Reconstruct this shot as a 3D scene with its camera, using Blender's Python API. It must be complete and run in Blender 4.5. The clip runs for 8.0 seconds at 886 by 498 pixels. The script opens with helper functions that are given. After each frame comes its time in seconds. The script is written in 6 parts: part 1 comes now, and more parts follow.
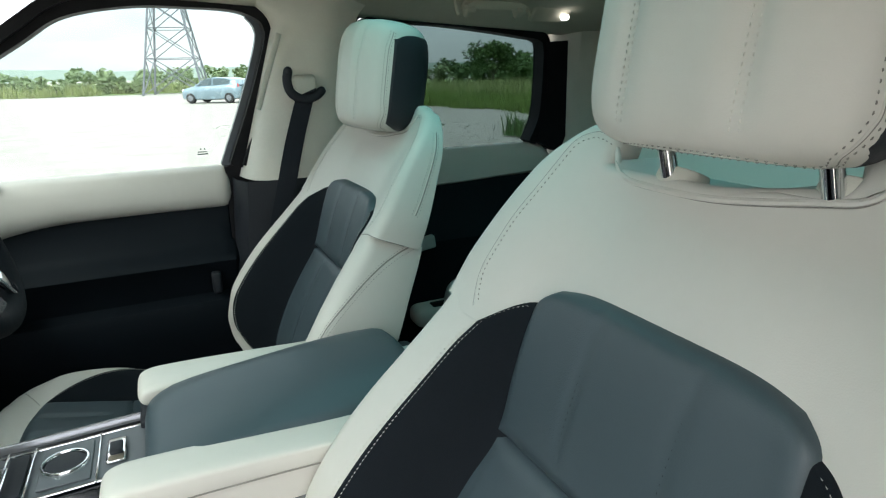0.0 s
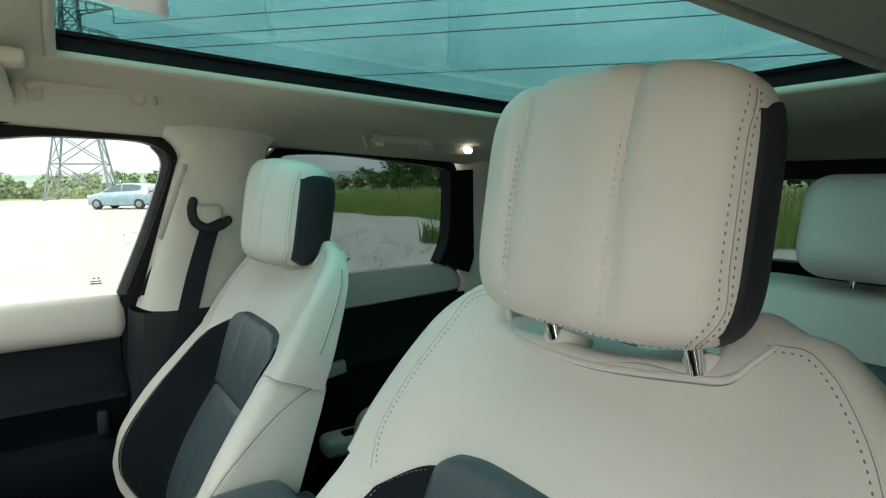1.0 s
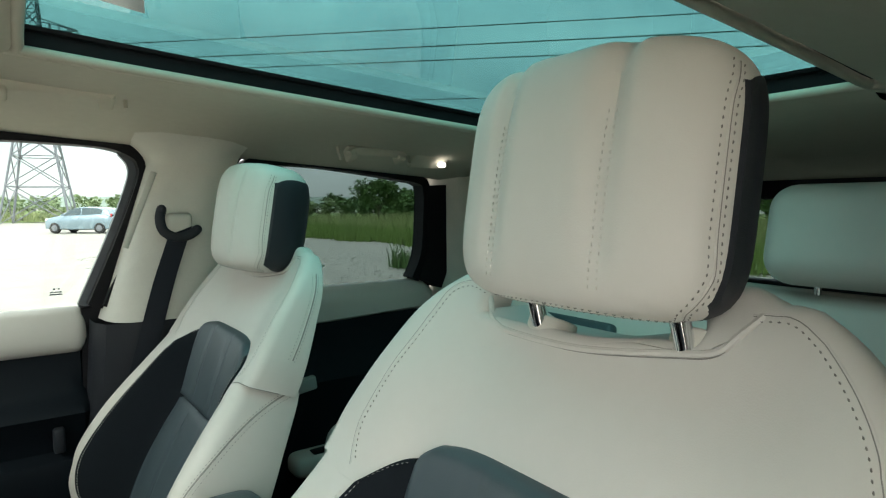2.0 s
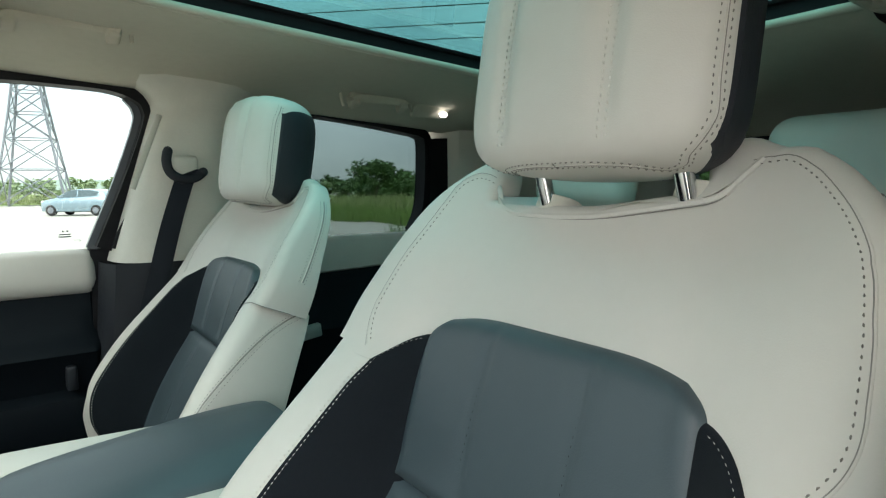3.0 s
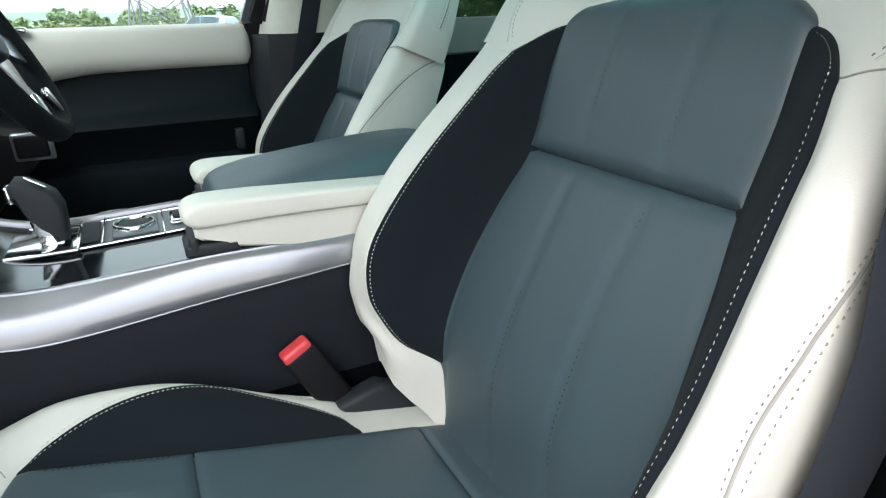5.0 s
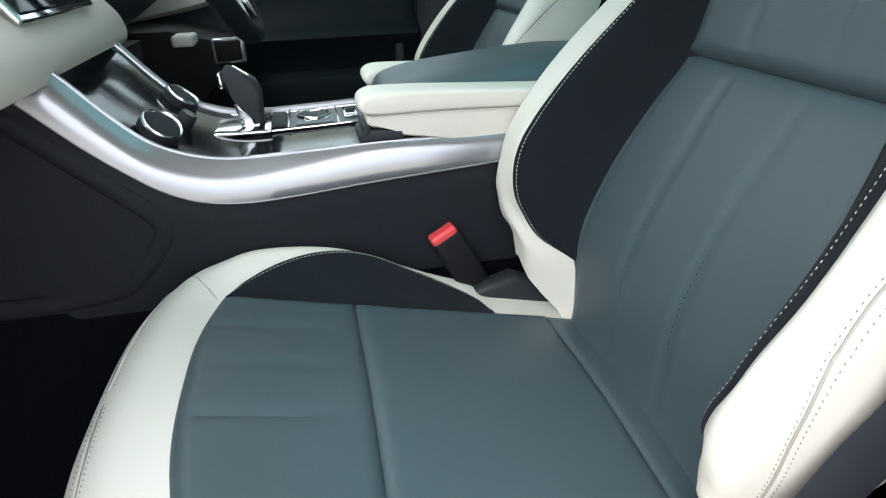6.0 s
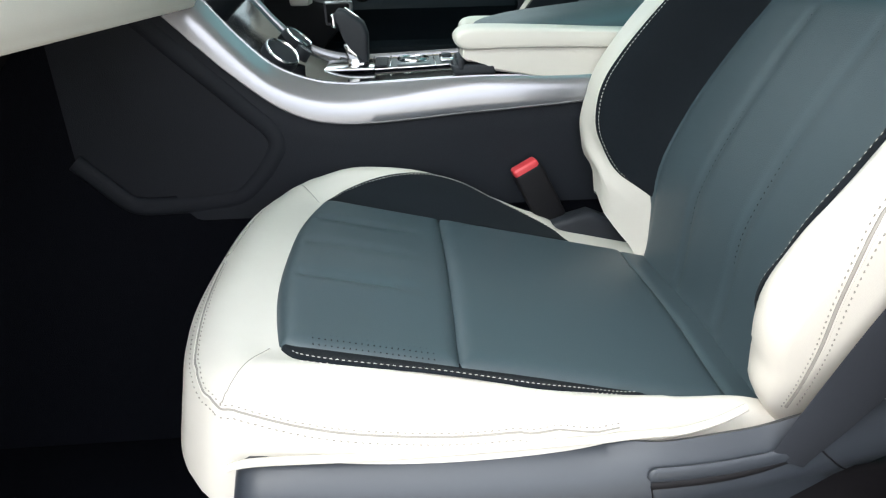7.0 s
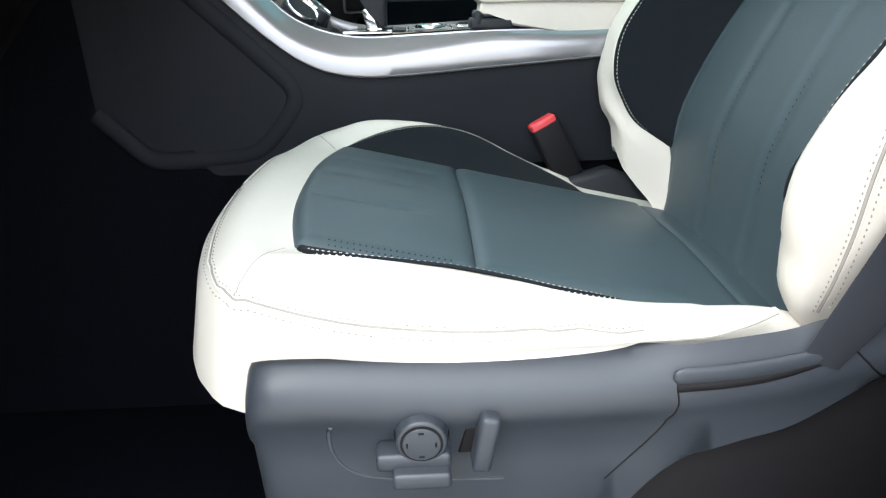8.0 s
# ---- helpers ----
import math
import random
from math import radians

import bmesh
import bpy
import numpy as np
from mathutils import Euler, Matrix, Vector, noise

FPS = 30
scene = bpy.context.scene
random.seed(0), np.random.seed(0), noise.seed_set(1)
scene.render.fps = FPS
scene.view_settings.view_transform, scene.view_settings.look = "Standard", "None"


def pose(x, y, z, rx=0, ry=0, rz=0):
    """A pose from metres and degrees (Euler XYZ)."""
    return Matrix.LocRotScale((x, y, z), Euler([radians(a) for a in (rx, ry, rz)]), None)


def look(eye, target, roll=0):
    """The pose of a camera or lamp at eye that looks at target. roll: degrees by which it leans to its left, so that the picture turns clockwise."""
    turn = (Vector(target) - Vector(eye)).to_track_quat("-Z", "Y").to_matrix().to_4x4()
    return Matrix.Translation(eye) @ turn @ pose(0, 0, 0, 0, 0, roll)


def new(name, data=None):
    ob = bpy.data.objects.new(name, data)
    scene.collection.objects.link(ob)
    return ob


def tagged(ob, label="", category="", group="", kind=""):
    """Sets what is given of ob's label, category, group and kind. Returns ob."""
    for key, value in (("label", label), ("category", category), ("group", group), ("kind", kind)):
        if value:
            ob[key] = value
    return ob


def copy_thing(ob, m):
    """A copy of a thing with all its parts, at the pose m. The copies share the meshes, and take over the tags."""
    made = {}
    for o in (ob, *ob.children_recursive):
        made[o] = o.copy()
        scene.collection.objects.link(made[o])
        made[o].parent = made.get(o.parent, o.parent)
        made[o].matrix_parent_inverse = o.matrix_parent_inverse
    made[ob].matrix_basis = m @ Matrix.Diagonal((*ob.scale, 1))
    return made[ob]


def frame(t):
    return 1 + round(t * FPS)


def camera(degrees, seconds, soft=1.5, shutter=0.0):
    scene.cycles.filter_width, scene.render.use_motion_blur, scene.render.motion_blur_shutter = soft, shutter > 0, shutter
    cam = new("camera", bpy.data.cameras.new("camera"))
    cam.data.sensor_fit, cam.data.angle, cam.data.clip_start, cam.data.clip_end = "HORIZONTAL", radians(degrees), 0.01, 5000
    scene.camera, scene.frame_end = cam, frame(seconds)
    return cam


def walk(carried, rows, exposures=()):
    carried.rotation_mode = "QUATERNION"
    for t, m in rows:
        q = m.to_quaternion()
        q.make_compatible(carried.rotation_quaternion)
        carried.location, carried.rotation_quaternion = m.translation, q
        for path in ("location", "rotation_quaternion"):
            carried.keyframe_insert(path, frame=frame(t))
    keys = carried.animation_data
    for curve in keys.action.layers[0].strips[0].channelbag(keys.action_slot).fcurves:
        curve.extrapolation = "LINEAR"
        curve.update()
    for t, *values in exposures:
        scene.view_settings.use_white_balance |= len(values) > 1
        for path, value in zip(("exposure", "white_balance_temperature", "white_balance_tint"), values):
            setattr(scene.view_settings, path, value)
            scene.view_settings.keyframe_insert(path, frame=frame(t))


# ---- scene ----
cam = camera(73.0, 8.0, soft=1.2)
PATH = [
    (0, (-0.039, -0.015, 1.425), (0.781, 1.72, 0.86), -1.3),
    (0.5, (-0.027, -0.018, 1.438), (0.948, 1.683, 1.043), -0.9),
    (1, (-0.017, -0.02, 1.473), (1.073, 1.64, 1.243), -0.6),
    (1.2, (-0.012, -0.016, 1.475), (1.108, 1.631, 1.293), -0.4),
    (2.3, (-0.03, -0.011, 1.414), (1.157, 1.593, 1.272), -0.2),
    (2.5, (-0.031, -0.013, 1.396), (1.155, 1.591, 1.25), -0.2),
    (3, (-0.052, -0.025, 1.357), (1.134, 1.574, 1.155), -0.4),
    (3.5, (-0.071, -0.051, 1.326), (1.1, 1.543, 1.029), -0.5),
    (4, (-0.1, -0.078, 1.284), (0.996, 1.543, 0.872), -0.5),
    (4.2, (-0.109, -0.088, 1.273), (0.923, 1.552, 0.777), -0.9),
    (5.3, (-0.155, -0.125, 1.239), (0.549, 1.573, 0.452), -1.7),
    (5.5, (-0.165, -0.134, 1.235), (0.455, 1.582, 0.415), -1.8),
    (6, (-0.178, -0.179, 1.22), (0.182, 1.569, 0.319), -1.8),
    (6.2, (-0.184, -0.205, 1.205), (0.102, 1.563, 0.314), -1.3),
    (6.5, (-0.186, -0.238, 1.187), (-0.018, 1.544, 0.294), -1.5),
    (7, (-0.193, -0.271, 1.156), (-0.098, 1.52, 0.27), -1.4),
    (7.5, (-0.204, -0.301, 1.109), (-0.132, 1.508, 0.258), -1.3),
    (8, (-0.201, -0.304, 1.065), (-0.145, 1.528, 0.264), -1.5),
]
walk(cam, [(t, look(eye, target, roll)) for t, eye, target, roll in PATH], [(0.0, 2.01, 6500, 10), (1.2, 2.05, 6900, 10), (2.5, 2.08, 6800, 10), (3.5, 2.13, 6500, 10), (4.2, 2.06, 6400, 10), (5.4, 2.28, 6250, 10), (6.5, 2.25, 6350, 10), (7.4, 2.20, 6400, 10), (8.0, 2.40, 6300, 10)])

from mathutils.bvhtree import BVHTree

CENTRE = 0.632          # the car's middle, seen from the open front passenger door
SEAT_GAP = 0.737        # from seat to seat

# ---- light ----
world = bpy.data.worlds.new("overcast_sky")
scene.world = world
world.use_nodes = True
wn, wl = world.node_tree.nodes, world.node_tree.links
sky = wn.new("ShaderNodeTexSky")
sky.sky_type, sky.sun_disc = "NISHITA", False
sky.sun_elevation, sky.sun_rotation = radians(47), radians(235)
sky.dust_density = 2.0
cloud_at = wn.new("ShaderNodeTexCoord")
cloud_map = wn.new("ShaderNodeMapping")
cloud_map.inputs["Scale"].default_value = (1.6, 1.6, 3.2)
cloud_noise = wn.new("ShaderNodeTexNoise")
cloud_noise.inputs["Scale"].default_value = 1.7
cloud_noise.inputs["Detail"].default_value = 6.0
cloud_noise.inputs["Roughness"].default_value = 0.55
cloud_tone = wn.new("ShaderNodeValToRGB")
cloud_tone.color_ramp.elements[0].position, cloud_tone.color_ramp.elements[0].color = 0.34, (6.2, 6.6, 6.9, 1)
cloud_tone.color_ramp.elements[1].position, cloud_tone.color_ramp.elements[1].color = 0.66, (10.5, 10.6, 10.6, 1)
up_split = wn.new("ShaderNodeSeparateXYZ")
up_gain = wn.new("ShaderNodeMapRange")
up_gain.inputs["From Min"].default_value, up_gain.inputs["From Max"].default_value = 0.0, 1.0
up_gain.inputs["To Min"].default_value, up_gain.inputs["To Max"].default_value = 0.40, 1.38
cloud_gain = wn.new("ShaderNodeVectorMath")
cloud_gain.operation = "SCALE"
wl.new(cloud_at.outputs["Generated"], up_split.inputs[0])
wl.new(up_split.outputs["Z"], up_gain.inputs["Value"])
sky_mix = wn.new("ShaderNodeMixRGB")
sky_mix.inputs[0].default_value = 0.85
wl.new(cloud_at.outputs["Generated"], cloud_map.inputs["Vector"])
wl.new(cloud_map.outputs["Vector"], cloud_noise.inputs["Vector"])
wl.new(cloud_noise.outputs["Fac"], cloud_tone.inputs["Fac"])
wl.new(sky.outputs["Color"], sky_mix.inputs[1])
wl.new(cloud_tone.outputs["Color"], cloud_gain.inputs[0])
wl.new(up_gain.outputs["Result"], cloud_gain.inputs["Scale"])
wl.new(cloud_gain.outputs["Vector"], sky_mix.inputs[2])
wl.new(sky_mix.outputs["Color"], wn["Background"].inputs["Color"])
wn["Background"].inputs["Strength"].default_value = 0.142

sun = new("sun", bpy.data.lights.new("sun", "SUN"))
sun.data.energy, sun.data.angle, sun.data.color = 1.0, radians(40), (1.0, 0.97, 0.92)
sun.matrix_basis = look((0, 0, 0), (0.72, 0.50, -0.95))


# ---- materials ----
def material(name, colour, rough=0.5, metal=0.0, second=None, scale=40.0, mix=0.5, bump=0.0, bump_scale=300.0, coat=0.0, spec=0.5, voronoi=False, sheen=0.0):
    """A surface with two tones at two scales and a fine relief."""
    m = bpy.data.materials.new(name)
    m.use_nodes = True
    n, l = m.node_tree.nodes, m.node_tree.links
    b = n["Principled BSDF"]
    b.inputs["Roughness"].default_value, b.inputs["Metallic"].default_value = rough, metal
    b.inputs["Specular IOR Level"].default_value = spec
    b.inputs["Coat Weight"].default_value = coat
    b.inputs["Coat Roughness"].default_value = 0.06
    b.inputs["Sheen Weight"].default_value = sheen
    at = n.new("ShaderNodeTexCoord")
    big = n.new("ShaderNodeTexNoise")
    big.inputs["Scale"].default_value, big.inputs["Detail"].default_value = scale, 5.0
    small = n.new("ShaderNodeTexNoise")
    small.inputs["Scale"].default_value, small.inputs["Detail"].default_value = scale * 9, 3.0
    both = n.new("ShaderNodeMath")
    both.operation = "MULTIPLY_ADD"
    both.inputs[1].default_value, both.inputs[2].default_value = 0.35, 0.0
    total = n.new("ShaderNodeMath")
    total.operation = "MULTIPLY_ADD"
    total.inputs[1].default_value = 0.65
    tone = n.new("ShaderNodeMixRGB")
    tone.inputs[1].default_value = (*colour, 1)
    tone.inputs[2].default_value = (*(second or [c * 0.86 for c in colour]), 1)
    sharp = n.new("ShaderNodeMapRange")
    sharp.inputs["From Min"].default_value, sharp.inputs["From Max"].default_value = 0.35, 0.68
    sharp.inputs["To Max"].default_value = mix
    l.new(at.outputs["Object"], big.inputs["Vector"])
    l.new(at.outputs["Object"], small.inputs["Vector"])
    l.new(small.outputs["Fac"], both.inputs[0])
    l.new(big.outputs["Fac"], total.inputs[0])
    l.new(both.outputs[0], total.inputs[2])
    l.new(total.outputs[0], sharp.inputs["Value"])
    l.new(sharp.outputs["Result"], tone.inputs[0])
    l.new(tone.outputs["Color"], b.inputs["Base Color"])
    gloss = n.new("ShaderNodeMapRange")
    gloss.inputs["To Min"].default_value, gloss.inputs["To Max"].default_value = max(0.02, rough - 0.06), min(1.0, rough + 0.08)
    l.new(big.outputs["Fac"], gloss.inputs["Value"])
    l.new(gloss.outputs["Result"], b.inputs["Roughness"])
    if bump:
        grain = n.new("ShaderNodeTexVoronoi") if voronoi else n.new("ShaderNodeTexNoise")
        grain.inputs["Scale"].default_value = bump_scale
        relief = n.new("ShaderNodeBump")
        relief.inputs["Strength"].default_value, relief.inputs["Distance"].default_value = bump, 0.001
        l.new(at.outputs["Object"], grain.inputs["Vector"])
        l.new(grain.outputs["Distance"] if voronoi else grain.outputs["Fac"], relief.inputs["Height"])
        l.new(relief.outputs["Normal"], b.inputs["Normal"])
    return m


def glass(name, tint, shine=0.06):
    """A thin pane: what lies behind in the tint, and the mirror image by the angle of view."""
    m = bpy.data.materials.new(name)
    m.use_nodes = True
    n, l = m.node_tree.nodes, m.node_tree.links
    n.remove(n["Principled BSDF"])
    clear, gloss, both, facing = n.new("ShaderNodeBsdfTransparent"), n.new("ShaderNodeBsdfGlossy"), n.new("ShaderNodeMixShader"), n.new("ShaderNodeLayerWeight")
    clear.inputs["Color"].default_value = (*[c ** 0.5 for c in tint], 1)
    gloss.inputs["Roughness"].default_value = 0.01
    steep, share = n.new("ShaderNodeMath"), n.new("ShaderNodeMath")
    steep.operation, share.operation = "POWER", "MULTIPLY_ADD"
    steep.inputs[1].default_value = 4.0
    share.inputs[1].default_value, share.inputs[2].default_value = 0.55, shine * 0.4
    l.new(facing.outputs["Facing"], steep.inputs[0])
    l.new(steep.outputs[0], share.inputs[0])
    l.new(share.outputs[0], both.inputs[0])
    l.new(clear.outputs[0], both.inputs[1])
    l.new(gloss.outputs[0], both.inputs[2])
    l.new(both.outputs[0], n["Material Output"].inputs["Surface"])
    return m


IVORY = material("ivory_leather", (0.600, 0.570, 0.518), 0.5, second=(0.56, 0.53, 0.478), scale=9, bump=0.07, bump_scale=900, voronoi=True, mix=0.5)
SLATE = material("slate_leather", (0.043, 0.063, 0.074), 0.46, second=(0.050, 0.071, 0.082), scale=11, bump=0.09, bump_scale=900, voronoi=True)
SUEDE = material("black_suede", (0.0085, 0.0108, 0.0138), 0.92, second=(0.0115, 0.0144, 0.018), scale=30, bump=0.3, bump_scale=1500, spec=0.10, sheen=0.03)
STITCH = material("ivory_thread", (0.54, 0.52, 0.47), 0.7, scale=200)
PALE = material("beige_thread", (0.60, 0.57, 0.52), 0.8, scale=200)
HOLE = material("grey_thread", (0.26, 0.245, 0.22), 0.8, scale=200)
LINING = material("headlining_cloth", (0.57, 0.535, 0.44), 0.92, second=(0.52, 0.485, 0.395), scale=60, bump=0.3, bump_scale=1200, spec=0.1)
PILLAR = material("ivory_pillar_plastic", (0.64, 0.61, 0.53), 0.6, scale=25, bump=0.15, bump_scale=900)
PLASTIC = material("black_plastic", (0.016, 0.018, 0.023), 0.55, second=(0.020, 0.022, 0.028), scale=30, spec=0.32, bump=0.25, bump_scale=1100, voronoi=True)
SOFT = material("black_soft_trim", (0.0120, 0.0136, 0.018), 0.6, second=(0.0148, 0.0168, 0.022), scale=25, spec=0.14, bump=0.25, bump_scale=1000, voronoi=True)
VALANCE = material("grey_black_plastic", (0.028, 0.033, 0.042), 0.42, second=(0.032, 0.038, 0.047), scale=30, bump=0.06, bump_scale=2600)
DARK = material("dark_door_leather", (0.0060, 0.0090, 0.0122), 0.58, scale=14, spec=0.11, bump=0.2, bump_scale=900, voronoi=True)
# floor carpet; also the near-black that stands for shade on the console flank
CARPET_AND_SHADE = material("black_carpet_and_shade", (0.0045, 0.005, 0.007), 0.98, second=(0.007, 0.0075, 0.010), scale=90, bump=0.8, bump_scale=700, spec=0.0)
GLOSS = material("piano_black", (0.005, 0.006, 0.008), 0.08, scale=20, coat=0.25, mix=0.3, spec=0.4)
SILVER = material("lacquered_silver_trim", (0.30, 0.297, 0.32), 0.24, metal=0.6, second=(0.285, 0.28, 0.30), scale=5, mix=0.4, coat=0.5)
CHROME = material("chrome", (0.78, 0.79, 0.80), 0.09, metal=1.0, scale=30, mix=0.2)
RUBBER = material("black_rubber", (0.007, 0.0065, 0.008), 0.6, scale=40, spec=0.2)
WEB = material("belt_webbing", (0.017, 0.0195, 0.025), 0.85, second=(0.022, 0.0245, 0.031), scale=50, spec=0.2, bump=0.2, bump_scale=900)
RED = material("red_button", (0.62, 0.05, 0.06), 0.42, scale=60)
BUTTON = material("grey_button", (0.09, 0.10, 0.11), 0.4, scale=60)
BEIGE = material("greige_lever", (0.35, 0.37, 0.35), 0.45, scale=60)
CLEAR = glass("clear_glass", (0.52, 0.60, 0.59))
PRIVACY = glass("privacy_glass", (0.088, 0.122, 0.124), 0.04)
ROOFGLASS = glass("teal_roof_glass", (0.062, 0.180, 0.177), 0.04)
# emission is added so that the small lens reads bright white
BRIGHT_LENS = material("bright_lamp_lens", (0.9, 0.9, 0.88), 0.2, scale=40)
BRIGHT_LENS.node_tree.nodes["Principled BSDF"].inputs["Emission Color"].default_value = (1.0, 0.98, 0.94, 1)
BRIGHT_LENS.node_tree.nodes["Principled BSDF"].inputs["Emission Strength"].default_value = 1.2
LAMPGLASS = material("lamp_lens", (0.85, 0.86, 0.88), 0.15, scale=40)


# ---- mesh helpers ----
def where(ob):
    return where(ob.parent) @ ob.matrix_parent_inverse @ ob.matrix_basis if ob.parent else ob.matrix_basis.copy()


def mesh_of(name, bm, mat, smooth=True):
    bmesh.ops.recalc_face_normals(bm, faces=bm.faces[:])
    me = bpy.data.meshes.new(name)
    bm.to_mesh(me)
    bm.free()
    me.materials.append(mat)
    me.polygons.foreach_set("use_smooth", [smooth] * len(me.polygons))
    return me


def part(name, bm, mat, parent, label="", smooth=True, sharp=40):
    me = mesh_of(name, bm, mat, smooth)
    if smooth and sharp:
        me.set_sharp_from_angle(angle=radians(sharp))
    ob = new(name, me)
    ob.parent = parent
    ob.matrix_parent_inverse = where(parent).inverted()
    return tagged(ob, label)


def single(name, bm, mat, label, category, kind="", group="", smooth=True, sharp=40):
    me = mesh_of(name, bm, mat, smooth)
    if smooth and sharp:
        me.set_sharp_from_angle(angle=radians(sharp))
    return tagged(new(name, me), label, category, group, kind)


def thing(name, at, label, category, kind="", group=""):
    ob = new(name)
    ob.empty_display_size = 0.05
    ob.location = at
    return tagged(ob, label, category, group, kind)


def spline(table):
    """A smooth curve through (x, value) pairs."""
    xs = [p[0] for p in table]
    vs = [p[1] for p in table]
    ms = []
    for i in range(len(xs)):
        a, b = max(0, i - 1), min(len(xs) - 1, i + 1)
        ms.append((vs[b] - vs[a]) / (xs[b] - xs[a]))

    def f(x):
        if x <= xs[0]:
            return vs[0]
        if x >= xs[-1]:
            return vs[-1]
        i = max(k for k in range(len(xs) - 1) if xs[k] <= x)
        h = xs[i + 1] - xs[i]
        t = (x - xs[i]) / h
        return ((2 * t**3 - 3 * t**2 + 1) * vs[i] + (t**3 - 2 * t**2 + t) * h * ms[i] + (-2 * t**3 + 3 * t**2) * vs[i + 1] + (t**3 - t**2) * h * ms[i + 1])
    return f


def ease(x, a, b):
    t = min(1.0, max(0.0, (x - a) / (b - a)))
    return t * t * (3 - 2 * t)


def grid(rows, bm=None, closed=False):
    """Quads between rows of points."""
    bm = bm or bmesh.new()
    vs = [[bm.verts.new(p) for p in r] for r in rows]
    n = len(rows[0])
    for a, b in zip(vs, vs[1:]):
        for i in range(n if closed else n - 1):
            j = (i + 1) % n
            bm.faces.new((a[i], a[j], b[j], b[i]))
    return bm, vs


def rbox(size, at, r=0.004, turn=None, bm=None, seg=3):
    """A box with rounded edges."""
    bm = bm or bmesh.new()
    made = bmesh.ops.create_cube(bm, size=1.0)["verts"]
    m = Matrix.Translation(at) @ (turn.to_4x4() if turn else Matrix()) @ Matrix.Diagonal((*size, 1))
    bmesh.ops.transform(bm, matrix=m, verts=made)
    if r:
        edges = list({e for v in made for e in v.link_edges})
        bmesh.ops.bevel(bm, geom=edges, offset=min(r, min(size) * 0.49), segments=seg, profile=0.5, affect="EDGES")
    return bm


def tube(a, b, r, r2=None, bm=None, sides=20, caps=True, bevel=0.0):
    """A round bar from a to b."""
    bm = bm or bmesh.new()
    a, b = Vector(a), Vector(b)
    m = Matrix.Translation((a + b) / 2) @ (b - a).to_track_quat("Z", "Y").to_matrix().to_4x4()
    made = bmesh.ops.create_cone(bm, cap_ends=caps, segments=sides, radius1=r, radius2=r if r2 is None else r2, depth=(b - a).length, matrix=m)["verts"]
    if bevel:
        ring = [e for e in {e for v in made for e in v.link_edges} if any(len(f.verts) > 4 for f in e.link_faces)]
        bmesh.ops.bevel(bm, geom=ring, offset=bevel, segments=3, profile=0.5, affect="EDGES")
    return bm


def sweep(points, section, bm=None, up=(0, 0, 1), closed=False, caps=True):
    """A section (list of 2D points: aside, up) carried along a line of points."""
    bm = bm or bmesh.new()
    pts = [Vector(p) for p in points]
    rows = []
    for i, p in enumerate(pts):
        a, b = (pts[i - 1], pts[(i + 1) % len(pts)]) if closed else (pts[max(0, i - 1)], pts[min(len(pts) - 1, i + 1)])
        t = (b - a).normalized()
        side = t.cross(Vector(up)).normalized()
        top = side.cross(t)
        rows.append([p + side * s[0] + top * s[1] for s in section])
    if closed:
        rows.append(rows[0])
    bm, vs = grid(rows, bm, closed=True)
    if closed:
        bmesh.ops.remove_doubles(bm, verts=bm.verts[:], dist=1e-6)
    elif caps:
        bm.faces.new(vs[0])
        bm.faces.new(vs[-1])
    return bm


def circle2(r, n=12, squash=1.0):
    return [(r * math.cos(k * math.tau / n), r * squash * math.sin(k * math.tau / n)) for k in range(n)]


def smooth_line(pts, steps=8, closed=False):
    """A smooth line through points."""
    ps = [Vector(p) for p in pts]
    out = []
    n = len(ps)
    for i in range(n if closed else n - 1):
        p0 = ps[(i - 1) % n] if closed or i else ps[0]
        p1, p2 = ps[i], ps[(i + 1) % n]
        p3 = ps[(i + 2) % n] if closed or i + 2 < n else ps[-1]
        for k in range(steps):
            t = k / steps
            out.append(0.5 * (2 * p1 + (p2 - p0) * t + (2 * p0 - 5 * p1 + 4 * p2 - p3) * t * t + (3 * p1 - p0 - 3 * p2 + p3) * t**3))
    if not closed:
        out.append(ps[-1])
    return out


def shifted(bm, m):
    bm.transform(m)
    return bm


def prism(outline, axis, a, b, r=0.0, bm=None, seg=2):
    """An outline, given in the plane across the axis ("x": y, z; "y": x, z; "z": x, y), extruded from a to b, its end edges rounded by r."""
    bm = bm or bmesh.new()

    def place(p, c):
        return {"x": (c, p[0], p[1]), "y": (p[0], c, p[1]), "z": (p[0], p[1], c)}[axis]
    lo = [bm.verts.new(place(p, a)) for p in outline]
    hi = [bm.verts.new(place(p, b)) for p in outline]
    n = len(outline)
    made = [bm.faces.new(lo), bm.faces.new(hi)]
    for i in range(n):
        made.append(bm.faces.new((lo[i], lo[(i + 1) % n], hi[(i + 1) % n], hi[i])))
    if r:
        rim = [e for f in made[:2] for e in f.edges]
        bmesh.ops.bevel(bm, geom=rim, offset=r, segments=seg, profile=0.5, affect="EDGES")
    return bm


